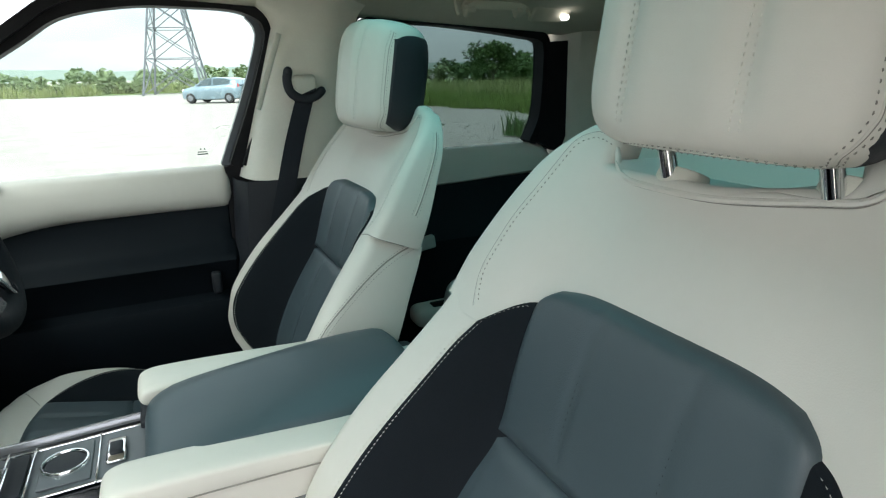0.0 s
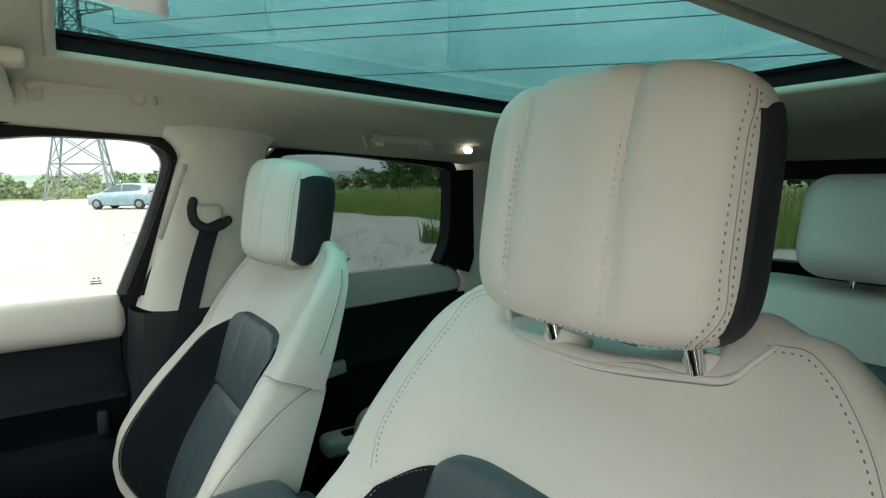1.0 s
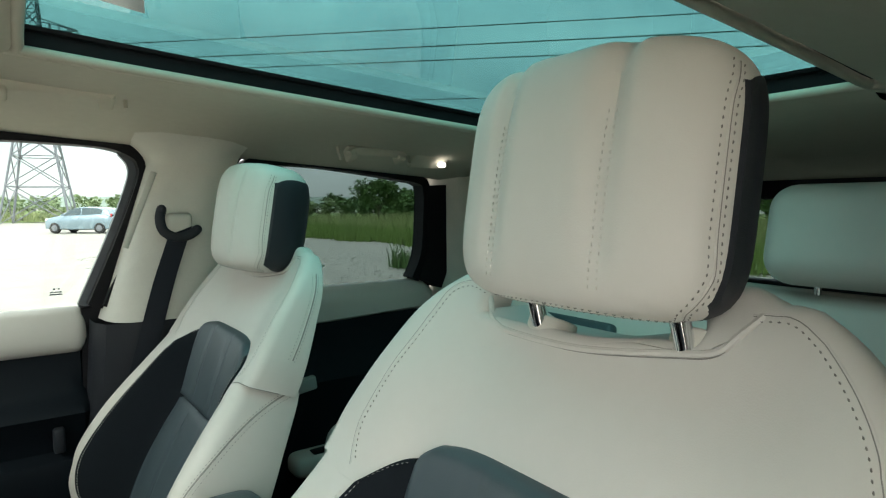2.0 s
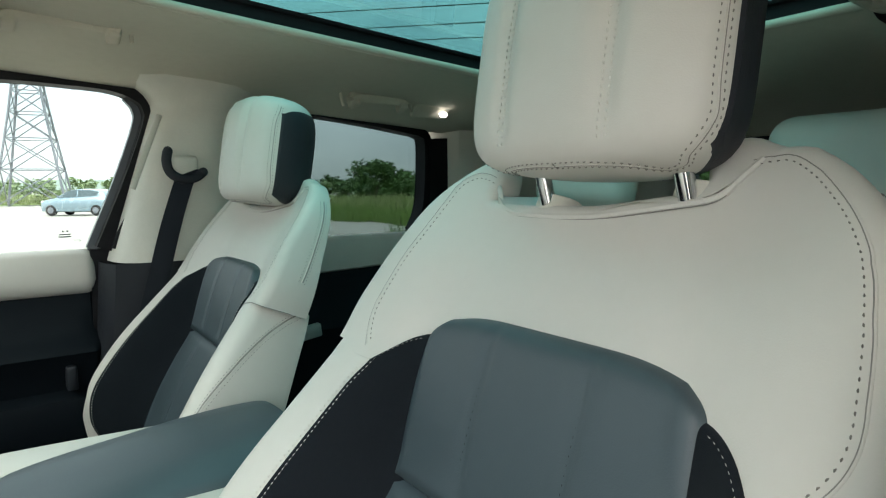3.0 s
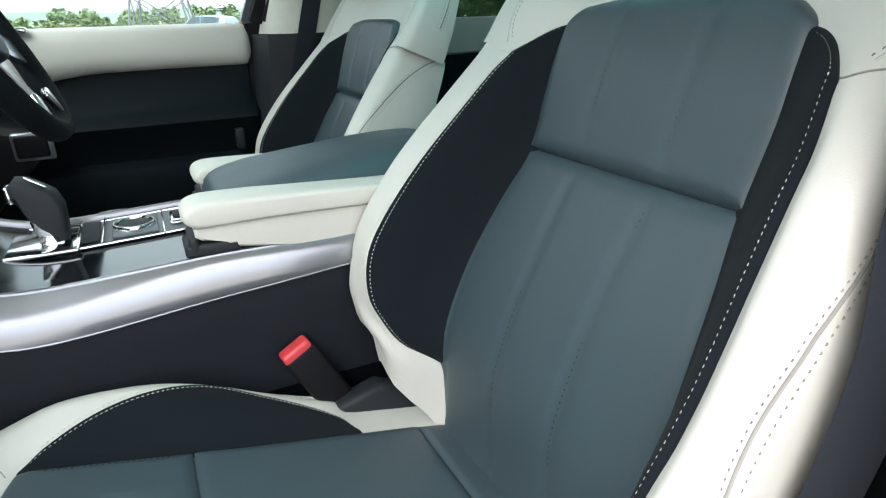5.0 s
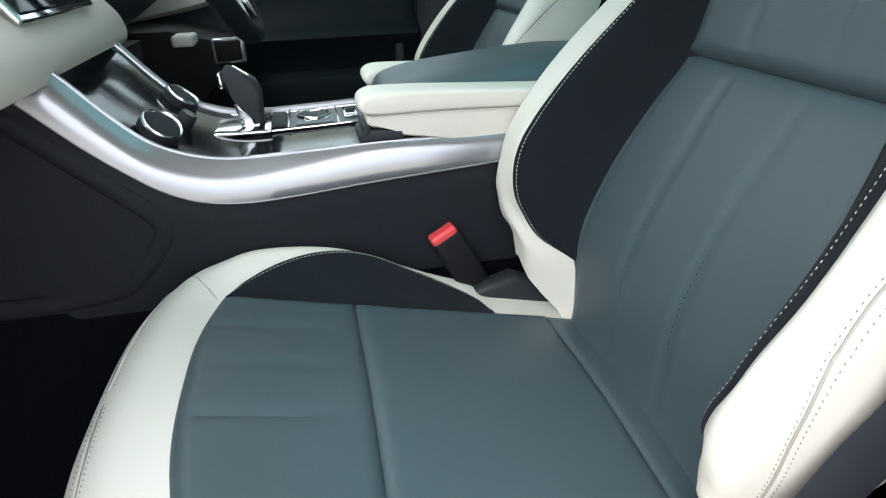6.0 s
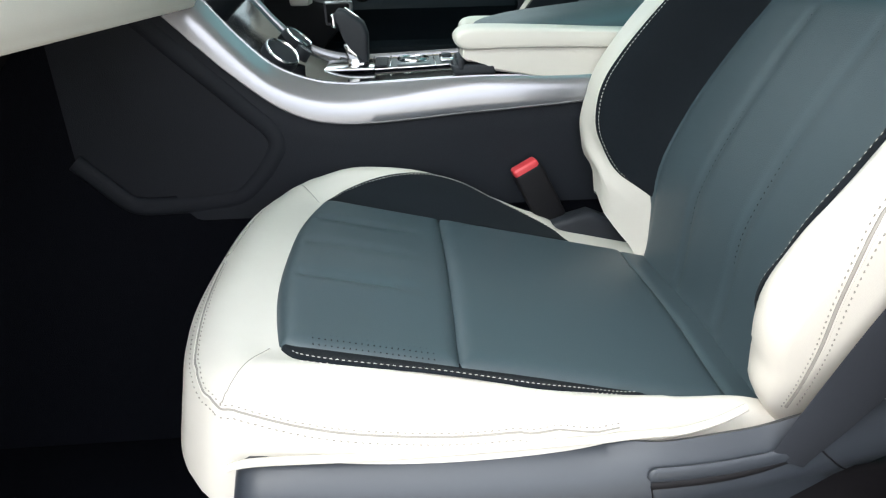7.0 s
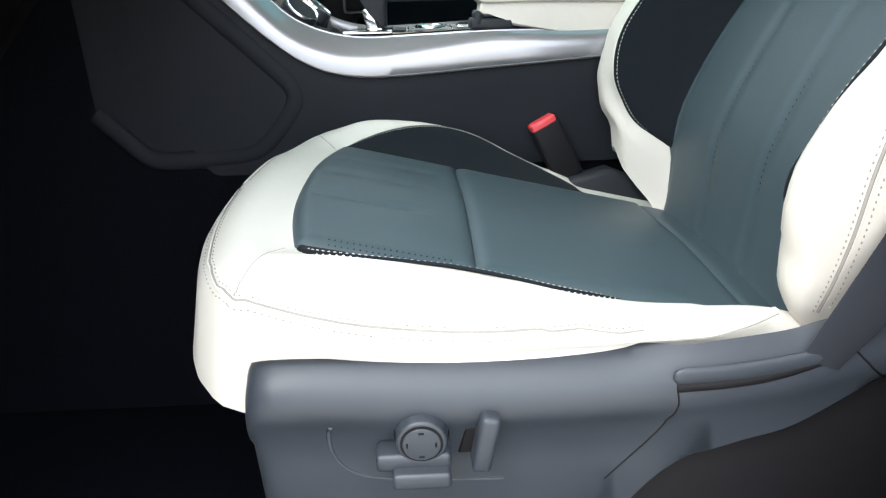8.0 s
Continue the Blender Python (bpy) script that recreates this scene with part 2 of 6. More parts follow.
def stitches(line, normal, length=0.0042, width=0.0011, gap=0.0068, bm=None):
    """Short threads along a line, lying on a surface."""
    bm = bm or bmesh.new()
    pts = [Vector(p) for p in line]
    done, nxt = 0.0, 0.0
    for a, b in zip(pts, pts[1:]):
        step = (b - a).length
        while step > 1e-9 and nxt <= done + step:
            t = (b - a) / step
            c = a + t * (nxt - done)
            up = (normal(c) if callable(normal) else Vector(normal)).normalized()
            side = t.cross(up).normalized()
            ends = []
            for k, w, h in ((-1, 0.6, 0.0), (0, 1.0, 1.0), (1, 0.6, 0.0)):
                o = c + t * (k * length / 2) + up * (h * width * 0.6)
                ends.append([bm.verts.new(o - side * width / 2 * w - up * 0.0006), bm.verts.new(o + up * 0.0002), bm.verts.new(o + side * width / 2 * w - up * 0.0006)])
            for p, q in zip(ends, ends[1:]):
                bm.faces.new((p[0], p[1], q[1], q[0]))
                bm.faces.new((p[1], p[2], q[2], q[1]))
            nxt += gap
        done += step
    return bm


def surface(bm):
    """What the sewing lies on: the nearest place and its outward normal."""
    bmesh.ops.recalc_face_normals(bm, faces=bm.faces[:])
    return BVHTree.FromBMesh(bm)


def laid(tree, pts, aside=0.0, lift=0.0):
    """A line of points let down on a surface, shifted aside along it."""
    ps = [tree.find_nearest(Vector(p)) for p in pts]
    out = []
    for i, (p, n, _, _) in enumerate(ps):
        t = (ps[min(len(ps) - 1, i + 1)][0] - ps[max(0, i - 1)][0]).normalized()
        q, m, _, _ = tree.find_nearest(p + t.cross(n).normalized() * aside)
        out.append((q + m * lift, m))
    return out


def sewn(tree, pts, parent, name, label, rows=(-0.0042, 0.0042), mat=None, length=0.0021, width=0.0011, gap=0.0052, ridge=0.0016, crease=True, fold_r=0.0006):
    """A sewn seam: a low ridge with a fold line beside it and rows of thread on both sides."""
    line = laid(tree, pts)
    if ridge:
        part(name.replace("stitching", "seam"), sweep([p for p, n in line], circle2(ridge, 8, 0.62), up=line[len(line) // 2][1], caps=True), IVORY, parent, "raised leather seam")
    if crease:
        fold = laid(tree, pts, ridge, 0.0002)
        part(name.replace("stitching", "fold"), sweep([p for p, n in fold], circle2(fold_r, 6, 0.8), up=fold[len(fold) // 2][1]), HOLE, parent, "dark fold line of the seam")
    for row in rows:
        run = laid(tree, pts, row, 0.0003)
        part(name, stitches([p for p, n in run], lambda c: tree.find_nearest(c)[1], length, width, gap), mat or HOLE, parent, label)


# ---- front seats ----
SEAT_O = Vector((0.084, 0.263, 0.810))
LEAN_BACK, RISE = radians(22.5), radians(13.5)
BU, BN = Vector((math.sin(LEAN_BACK), 0, math.cos(LEAN_BACK))), Vector((-math.cos(LEAN_BACK), 0, math.sin(LEAN_BACK)))
CF, CN = Vector((-math.cos(RISE), 0, math.sin(RISE))), Vector((math.sin(RISE), 0, math.cos(RISE)))


def on_back(y, s, d):
    return SEAT_O + Vector((0, y, 0)) + BU * s + BN * d


def on_cushion(y, p, h):
    return SEAT_O + Vector((0, y, 0)) + CF * p + CN * h


HEAD_LEAN = radians(9)
HU, HN = Vector((math.sin(HEAD_LEAN), 0, math.cos(HEAD_LEAN))), Vector((-math.cos(HEAD_LEAN), 0, math.sin(HEAD_LEAN)))


def on_head(y, s, d):
    return on_back(y + 0.012, 0.592, 0.030) + HU * (s - 0.592) + HN * (d - 0.030)


back_rise = spline([(0, 0.0), (0.03, 0.012), (0.05, 0.018), (0.068, 0.030), (0.083, 0.063), (0.10, 0.084), (0.119, 0.101), (0.145, 0.109), (0.1765, 0.110), (0.21, 0.104), (0.238, 0.097), (0.29, 0.084), (0.34, 0.069), (0.39, 0.0535), (0.43, 0.041), (0.46, 0.036), (0.5, 0.029), (0.54, 0.023), (0.58, 0.018), (0.62, 0.013)])
back_bulge = spline([(0, 0.0), (0.06, 0.004), (0.13, 0.014), (0.2, 0.016), (0.27, 0.011), (0.33, 0.005), (0.39, 0.010), (0.45, 0.012), (0.5, 0.008), (0.56, 0.0)])
ins_half = spline([(-0.05, 0.150), (0, 0.152), (0.064, 0.1535), (0.13, 0.1535), (0.2, 0.149), (0.27, 0.139), (0.3285, 0.1275), (0.39, 0.129), (0.447, 0.1265), (0.5, 0.124)])
back_half = spline([(-0.045, 0.161), (0, 0.174), (0.03, 0.186), (0.063, 0.200), (0.11, 0.214), (0.175, 0.224), (0.24, 0.225), (0.297, 0.220), (0.348, 0.212), (0.40, 0.206), (0.46, 0.207), (0.50, 0.203), (0.54, 0.194), (0.57, 0.182), (0.60, 0.156), (0.62, 0.126)])
bolster_foot = spline([(-0.05, 0.045), (0, 0.045), (0.03, 0.042), (0.06, 0.036), (0.083, 0.025), (0.12, 0.008), (0.15, 0.0)])
RECESS_Y = 0.017        # the recess below the headrest lies further inward still
INWARD = 0.013          # the covers sit a little towards the console
back_top = spline([(0, 0.573), (0.5, 0.573), (0.6, 0.576), (0.68, 0.588), (0.76, 0.602), (0.84, 0.610), (0.92, 0.611), (1.0, 0.602)])
wing_out = spline([(0.066, 0.148), (0.075, 0.163), (0.083, 0.1754), (0.10, 0.184), (0.119, 0.1887), (0.145, 0.193), (0.1765, 0.195), (0.21, 0.194), (0.238, 0.192), (0.29, 0.186), (0.34, 0.1787), (0.39, 0.1714), (0.412, 0.167), (0.46, 0.165)])


near_swell = spline([(-0.045, -0.001), (-0.01, 0.002), (0.02, 0.0054), (0.045, 0.0084), (0.07, 0.0107), (0.09, 0.0076), (0.12, -0.0048), (0.16, -0.0094), (0.2, -0.0127), (0.25, -0.0099), (0.3, -0.0056), (0.36, -0.0018), (0.42, 0.0)])
far_swell = spline([(-0.045, -0.004), (-0.01, -0.0016), (0.02, 0.0028), (0.045, 0.0096), (0.07, 0.0105), (0.09, 0.001), (0.12, 0.0), (0.16, 0.0054), (0.2, 0.0082), (0.25, 0.0093), (0.3, 0.0067), (0.36, 0.0033), (0.42, 0.0)])


def recess_lift(u):
    """The shoulder stands a little higher beside the door."""
    return 0.011 * ease(-u, -0.1, 0.45)


def back_depth(y, s):
    door_side = y < 0
    swell = (near_swell if door_side else far_swell)(s)
    y = abs(y)
    k = ease(s, 0.38, 0.47)
    start = ins_half(s) - 0.012 - 0.02 * k
    bulge = back_bulge(s)
    width = max(0.03, wing_out(s) + 0.004 - start) + 0.03 * k
    crest = 0.011 * ease(s, 0.09, 0.14) * (1 - ease(s, 0.36, 0.43)) if door_side else 0.0
    swell_at = ease(y, wing_out(s), wing_out(s) + 0.010) - ease(y, ins_half(s), wing_out(s))
    return bulge + crest * swell_at + swell * ease(y, ins_half(s), wing_out(s) + 0.012) + (back_rise(s) - bulge) * ease(y, start, start + width) + bolster_foot(s) * ease(y, wing_out(s), wing_out(s) + 0.035) - 0.012 * ease(s, 0.5, 0.62) - 0.030 * (1 - ease(s, -0.03, 0.12)) * (1 - 0.4 * ease(y, 0.15, 0.2))


cush_rise = spline([(-0.06, 0.0), (0.05, 0.0), (0.079, 0.001), (0.0915, 0.008), (0.129, 0.0145), (0.18, 0.0245), (0.23, 0.036), (0.28, 0.041), (0.33, 0.037), (0.37, 0.030), (0.40, 0.018), (0.42, 0.009), (0.45, 0.0)])
cush_half = spline([(-0.1, 0.179), (0, 0.184), (0.1, 0.192), (0.2, 0.198), (0.3, 0.199), (0.36, 0.195), (0.40, 0.184), (0.44, 0.166)])
cwing_out = spline([(0.074, 0.152), (0.080, 0.163), (0.0915, 0.18), (0.129, 0.1988), (0.18, 0.2106), (0.23, 0.216), (0.28, 0.21), (0.331, 0.196), (0.3717, 0.173), (0.392, 0.149)])


cwing_near = spline([(0.05, 0.138), (0.099, 0.153), (0.169, 0.1746), (0.249, 0.186), (0.319, 0.1827), (0.374, 0.169), (0.392, 0.148)])


near_edge = spline([(-0.1, 0.030), (0, 0.036), (0.03, 0.035), (0.06, 0.029), (0.09, 0.022), (0.125, 0.014), (0.16, 0.009), (0.2, 0.005), (0.25, 0.002), (0.3, 0.0)])


def cush_depth(y, p):
    return near_edge(p) * ease(-y, 0.148, 0.178) + cush_rise(p) * ease(abs(y), 0.145, 0.222) - 0.006 * ease(p, 0.37, 0.45) - 0.011 + 0.005 * (1 - ease(abs(y), 0.0, 0.15))


def back_under(y, s):
    """The cover lies deeper where the sewn-in panels sit."""
    return back_depth(y, s) - 0.014 * (1 - ease(abs(y), 0.106, 0.122)) * (1 - ease(s, 0.440, 0.462))


def cush_under(y, p):
    return cush_depth(y, p) - 0.014 * (1 - ease(abs(y), 0.128, 0.143)) * (1 - ease(p, 0.362, 0.388))


def on_back_cover(y, s, d):
    return on_back(y + INWARD, s, d)


def under_cover(y, s):
    return back_under(y + INWARD, s)


def cover(place, half, low, high, depth, r_side, r_top, thick, nu=64, nv=40, sink=0.003):
    """A padded cover: a front sheet, its left, far and right edges rolled back over."""
    bm = bmesh.new()
    us = [math.copysign(abs(k) ** 0.8, k) for k in (2 * i / nu - 1 for i in range(nu + 1))]
    vs = [j / nv for j in range(nv + 1)]
    flat = [[(u, low(u) + (high(u) - low(u)) * v) for u in us] for v in vs]
    flat = [[(u * half(s), s) for u, s in row] for row in flat]
    rows = [[place(y, s, depth(y, s) - sink) for y, s in row] for row in flat]
    bm, made = grid(rows, bm)
    border = [(j, 0) for j in range(nv + 1)] + [(nv, i) for i in range(1, nu + 1)] + [(j, nu) for j in range(nv - 1, -1, -1)]
    pts = [flat[j][i] for j, i in border]
    lifts = [depth(*p) - sink for p in pts]
    normals = []
    for k in range(len(pts)):
        a, b = pts[max(0, k - 2)], pts[min(len(pts) - 1, k + 2)]
        t = Vector((b[0] - a[0], b[1] - a[1])).normalized()
        normals.append(Vector((-t.y, t.x)))
    ring = [made[j][i] for j, i in border]
    steps = [(math.sin(a), 1 - math.cos(a)) for a in (radians(15 * k) for k in range(1, 7))]
    last = ring
    rads = [r_side if k <= nv or k >= nv + nu else r_top(us[k - nv]) for k in range(len(pts))]
    for _ in range(6):
        rads = [(rads[max(0, k - 1)] + rads[k] + rads[min(len(rads) - 1, k + 1)]) / 3 for k in range(len(rads))]
    for sn, cs in steps + [(1.0, None), (0.94, None)]:
        nxt = []
        for k, (p, n, l, r) in enumerate(zip(pts, normals, lifts, rads)):
            q = Vector(p) + n * r * sn
            d = l - r * cs if cs is not None else -thick * (1.0 if sn == 1.0 else 1.08)
            nxt.append(bm.verts.new(place(q.x, q.y, d)))
        for k in range(len(nxt) - 1):
            bm.faces.new((last[k], last[k + 1], nxt[k + 1], nxt[k]))
        last = nxt
    return bm


def padded(place, depth, left, right, low, high, lift=0.004, edge=0.012, base=0.004, nu=36, nv=36, grooves=(), groove_run=(0, 1), deep=0.0028):
    """A sewn-in panel that swells up from its seams."""
    rows = []
    for j in range(nv + 1):
        v = 0.5 - 0.5 * math.cos(math.pi * j / nv)
        row = []
        for i in range(nu + 1):
            u = 0.5 - 0.5 * math.cos(math.pi * i / nu)
            s = low(u) + (high(u) - low(u)) * v
            a, b = left(s), right(s)
            y = a + (b - a) * u
            e = min(min(u, 1 - u) * abs(b - a), min(v, 1 - v) * (high(u) - low(u)))
            t = min(1.0, e / edge)
            rise = (lift + base) * math.sqrt(1 - (1 - t) ** 2) - base
            for g in grooves:
                run = ease(v, groove_run[0], groove_run[0] + 0.22) * (1 - ease(v, groove_run[1] - 0.08, groove_run[1]))
                rise -= deep * math.exp(-((y - g) / 0.0045) ** 2) * min(1.0, t) * run
            row.append(place(y, s, depth(y, s) + rise))
        rows.append(row)
    return grid(rows)[0]


def front_seat():
    seat = thing("front_seat", (0.02, SEAT_O.y, 0.47), "ivory leather front seat with slate centre panels and black suede wings", "car seat", group="front seats")
    # backrest
    backrest = cover(on_back_cover, back_half, lambda u: -0.045 + (0.085 if u > 0 else 0.05) * ease(abs(u), 0.75, 1.0), lambda u: 0.410 + 0.008 * ease(abs(u), 0.84, 1.0), under_cover, 0.022, lambda u: 0.004, 0.044, nv=48)
    back_skin = surface(backrest)
    backrest = part("backrest", backrest, IVORY, seat, "ivory leather side bolsters of the backrest", sharp=60)
    shoulder = cover(on_back_cover, lambda s: back_half(s) + 0.009 * (1 - ease(s, 0.43, 0.53)), lambda u: 0.413 + 0.008 * ease(abs(u), 0.84, 1.0), lambda u: back_top(min(1.0, abs(u - 0.1))) + recess_lift(u), under_cover, 0.015, lambda u: 0.011 + 0.005 * ease(abs(u), 0.62, 0.85), 0.036, nu=90, nv=30, sink=0.0028)
    shoulder_skin = surface(shoulder)
    part("shoulder_panel", shoulder, IVORY, backrest, "plain ivory leather shoulder panel", sharp=60)
    part("lower_back_panel", padded(on_back, back_depth, lambda s: -ins_half(s), ins_half, lambda u: -0.05, lambda u: 0.330, grooves=(-0.047, 0.047), lift=0.006, edge=0.02, base=0.006, nu=60), SLATE, backrest, "slate blue-grey leather lower back panel")
    part("upper_back_panel", padded(on_back, back_depth, lambda s: -ins_half(s) + 0.026 * ease(s, 0.440, 0.478) ** 2, lambda s: ins_half(s) - 0.026 * ease(s, 0.440, 0.478) ** 2, lambda u: 0.327, lambda u: 0.477 - 0.008 * abs(2 * u - 1) ** 6, grooves=(-0.047, 0.047), lift=0.009, edge=0.016, base=0.008, nu=60), SLATE, backrest, "slate blue-grey leather upper back panel")
    for k in (-1, 1):
        part("suede_wing", padded(on_back, back_depth, lambda s: k * (ins_half(s) - 0.012), lambda s: k * wing_out(s), lambda u: 0.066, lambda u: 0.452 - 0.040 * u ** 2.2, lift=0.0025, edge=0.008, nu=24, nv=60), SUEDE, backrest, "black suede wing with ivory edge stitching")
        line = [on_back(k * (wing_out(s) - 0.006), s, back_depth(k * (wing_out(s) - 0.006), s) + 0.0024) for s in (0.078 + 0.330 * i / 120 for i in range(121))]
        line += [on_back(k * (0.115 + 0.051 * u), 0.452 - 0.040 * u ** 2.2 - 0.005, back_depth(0.115 + 0.051 * u, 0.447 - 0.040 * u ** 2.2) + 0.0020) for u in (0.88 - 0.64 * i / 24 for i in range(25))]
        part("wing_stitching", stitches(line, BN, 0.0024 if k > 0 else 0.0021, 0.0007 if k > 0 else 0.0005, 0.0047), STITCH, backrest, "ivory contrast stitching")
    # stitched lines on the shoulder panel and the panel grooves
    from_top = [(0.116, 0.606), (0.137, 0.609), (0.156, 0.598), (0.174, 0.571), (0.186, 0.543), (0.194, 0.508), (0.199, 0.47), (0.198, 0.452), (0.192, 0.437), (0.182, 0.424)]
    for k in (-1, 1):
        pts = [on_back(p.x, p.y, back_depth(p.x, p.y)) for p in smooth_line([(k * y + RECESS_Y * ease(s, 0.55, 0.60), s + recess_lift(k) * ease(s, 0.54, 0.60), 0) for y, s in from_top], 8)]
        sewn(shoulder_skin, pts, backrest, "shoulder_stitching", "row of fine thread on the shoulder", rows=(-0.0048 * k,), ridge=0.0008, fold_r=0.0004)
        for lo, hi in ((0.08, 0.318), (0.345, 0.445)):
            part("channel_stitching", stitches([on_back(k * 0.047, s, back_depth(0.047, s) + (0.0034 if lo < 0.2 else 0.0064)) for s in (lo + (hi - lo) * i / 40 for i in range(41))], BN, 0.0020, 0.0007, 0.006), GLOSS, backrest, "dark thread in the panel channels")
        # seam that runs down the bolster's side and turns to the rear below the shoulder
        side = smooth_line([(s, d, 0) for s, d in ((0.425, -0.030), (0.408, -0.012), (0.388, 0.006), (0.365, 0.022), (0.33, 0.042), (0.28, 0.066), (0.23, 0.082), (0.182, 0.082), (0.135, 0.067), (0.083, 0.040), (0.03, 0.012))], 8)
        sewn(back_skin, [on_back_cover(k * (back_half(p.x) + 0.022), p.x, p.y) for p in side], backrest, "bolster_stitching", "row of fine thread along the bolster", rows=(-0.0050, 0.0050), fold_r=0.0013)
        side = smooth_line([(s, d, 0) for s, d in ((0.468, -0.014), (0.50, -0.019), (0.54, -0.023), (0.575, -0.025), (0.595, -0.025))], 8)
        sewn(shoulder_skin, [on_back_cover(k * (back_half(p.x) + 0.017), p.x, p.y) for p in side], backrest, "shoulder_stitching", "row of fine thread down the shoulder's side", rows=(-0.0050, 0.0050), ridge=0.0010, fold_r=0.0013)
        if k < 0:
            low_seam = [on_back_cover(k * y, 0.4115 + 0.008 * ease(y / 0.206, 0.84, 1.0), back_depth(k * y, 0.42)) for y in (0.160 + 0.050 * i / 16 for i in range(17))]
            low_seam += [on_back_cover(k * (0.2065 + 0.016 * math.sin(radians(a))), 0.420, back_depth(k * 0.21, 0.420) - 0.016 * (1 - math.cos(radians(a)))) for a in range(15, 91, 15)]
            low_seam += [on_back_cover(k * 0.2225, 0.420, back_depth(k * 0.21, 0.420) - 0.016 - 0.008 * i) for i in range(1, 6)]
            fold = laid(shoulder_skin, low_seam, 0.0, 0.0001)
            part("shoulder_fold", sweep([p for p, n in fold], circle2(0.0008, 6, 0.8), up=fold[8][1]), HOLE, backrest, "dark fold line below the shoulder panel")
        if k > 0:         # tonal thread beside the suede
            edge = [on_back(wing_out(s) + 0.0042, s, back_depth(wing_out(s), s)) for s in (0.085 + 0.320 * i / 90 for i in range(91))]
            sewn(back_skin, edge, backrest, "edge_stitching", "tonal thread beside the suede", rows=(0.0,), mat=PALE, ridge=0, crease=False)
    # recess below the headrest: raised welt and the two post sockets
    welt = smooth_line([on_back(y + RECESS_Y, s + recess_lift(y / 0.17), -0.004 - 0.012 * ease(s, 0.5, 0.62)) for y, s in ((-0.122, 0.606), (-0.111, 0.592), (-0.100, 0.5785), (-0.075, 0.5725), (0, 0.5715), (0.075, 0.5725), (0.100, 0.5785), (0.111, 0.592), (0.122, 0.606))], 8)
    part("welt", sweep(welt, circle2(0.0028, 8), up=BN), IVORY, backrest, "ivory piped welt round the headrest recess")
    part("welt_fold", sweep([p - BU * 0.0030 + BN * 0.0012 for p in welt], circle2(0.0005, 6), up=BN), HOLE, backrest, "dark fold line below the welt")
    ledge = [[on_back(RECESS_Y - 0.108 + 0.216 * i / 20, recess_lift(i / 10 - 1) + 0.5735 + 0.024 * f + 0.014 * abs(i / 10 - 1) ** 8, -0.010 - 0.062 * f) for i in range(21)] for f in (0.0, 0.15, 0.4, 0.7, 1.0)]
    part("recess_ledge", grid(ledge)[0], IVORY, backrest, "ivory ledge below the headrest")
    # headrest
    pad = headrest_pad()
    pad_skin = surface(pad)
    headrest = part("headrest", pad, IVORY, seat, "padded ivory leather headrest with stitched channels", sharp=50)
    part("rear_shell", headrest_shell(), PLASTIC, headrest, "black plastic rear shell of the headrest", sharp=35)
    round_seam = [(0.107, 0.748)] + [(0.109, 0.738 - 0.012 * i) for i in range(9)] + [(0.071 + 0.038 * math.cos(a), 0.632 - 0.038 * math.sin(a)) for a in (radians(10 + 80 * i / 7) for i in range(8))]
    round_seam = round_seam + [(0.06 - 0.012 * i, 0.594) for i in range(6)]
    round_seam = round_seam + [(-y, s) for y, s in round_seam[::-1]]
    line = smooth_line([on_head(y, s, headrest_face(y, s)) for y, s in round_seam], 3)
    sewn(pad_skin, line, headrest, "headrest_stitching", "fine thread round the headrest face", rows=(-0.0040, 0.0040), ridge=0.0009)
    for k in (-1, 1):
        for row in (0.0450, 0.0510):
            line = [on_head(k * row, s, headrest_face(k * row, s)) for s in (0.610 + 0.110 * i / 60 for i in range(61))]
            sewn(pad_skin, line, headrest, "headrest_stitching", "fine thread beside the headrest channel", rows=(0.0,), mat=PALE, ridge=0, crease=False, length=0.0026, width=0.0010)
        part("headrest_post", tube(on_back(k * 0.065, 0.56, -0.034), on_head(k * 0.065, 0.64, 0.008), 0.0068, sides=24), CHROME, seat, "bright chrome headrest post")
        socket = tube(on_back(k * 0.065 + 0.004, 0.570 + recess_lift(0.6 * k), -0.033), on_back(k * 0.065 + 0.004, 0.5925 + recess_lift(0.6 * k), -0.033), 0.021, 0.0200, sides=32, bevel=0.002)
        part("post_socket", socket, PILLAR, seat, "round ivory plastic post socket")
    # cushion
    cushion = cover(lambda y, p, h: on_cushion(y + 0.015, p, h), cush_half, lambda u: -0.10, lambda u: 0.437 - 0.030 * abs(u) ** 4, lambda y, p: cush_under(y + 0.015, p), 0.024, lambda u: 0.042, 0.126, nv=48)
    cushion_skin = surface(cushion)
    cushion = part("cushion", cushion, IVORY, seat, "ivory leather seat cushion", sharp=60)
    cin = spline([(-0.1, 0.146), (0, 0.151), (0.1, 0.150), (0.2, 0.149), (0.25, 0.150), (0.32, 0.151), (0.39, 0.152)])
    part("rear_cushion_strip", padded(on_cushion, cush_depth, lambda s: -cin(s), cin, lambda u: -0.075, lambda u: 0.0105, lift=0.004, edge=0.012), SLATE, cushion, "narrow slate leather strip at the back")
    part("rear_cushion_panel", padded(on_cushion, cush_depth, lambda s: -cin(s), cin, lambda u: 0.0075, lambda u: 0.251, lift=0.007, edge=0.016, base=0.005), SLATE, cushion, "slate blue-grey leather rear cushion panel")
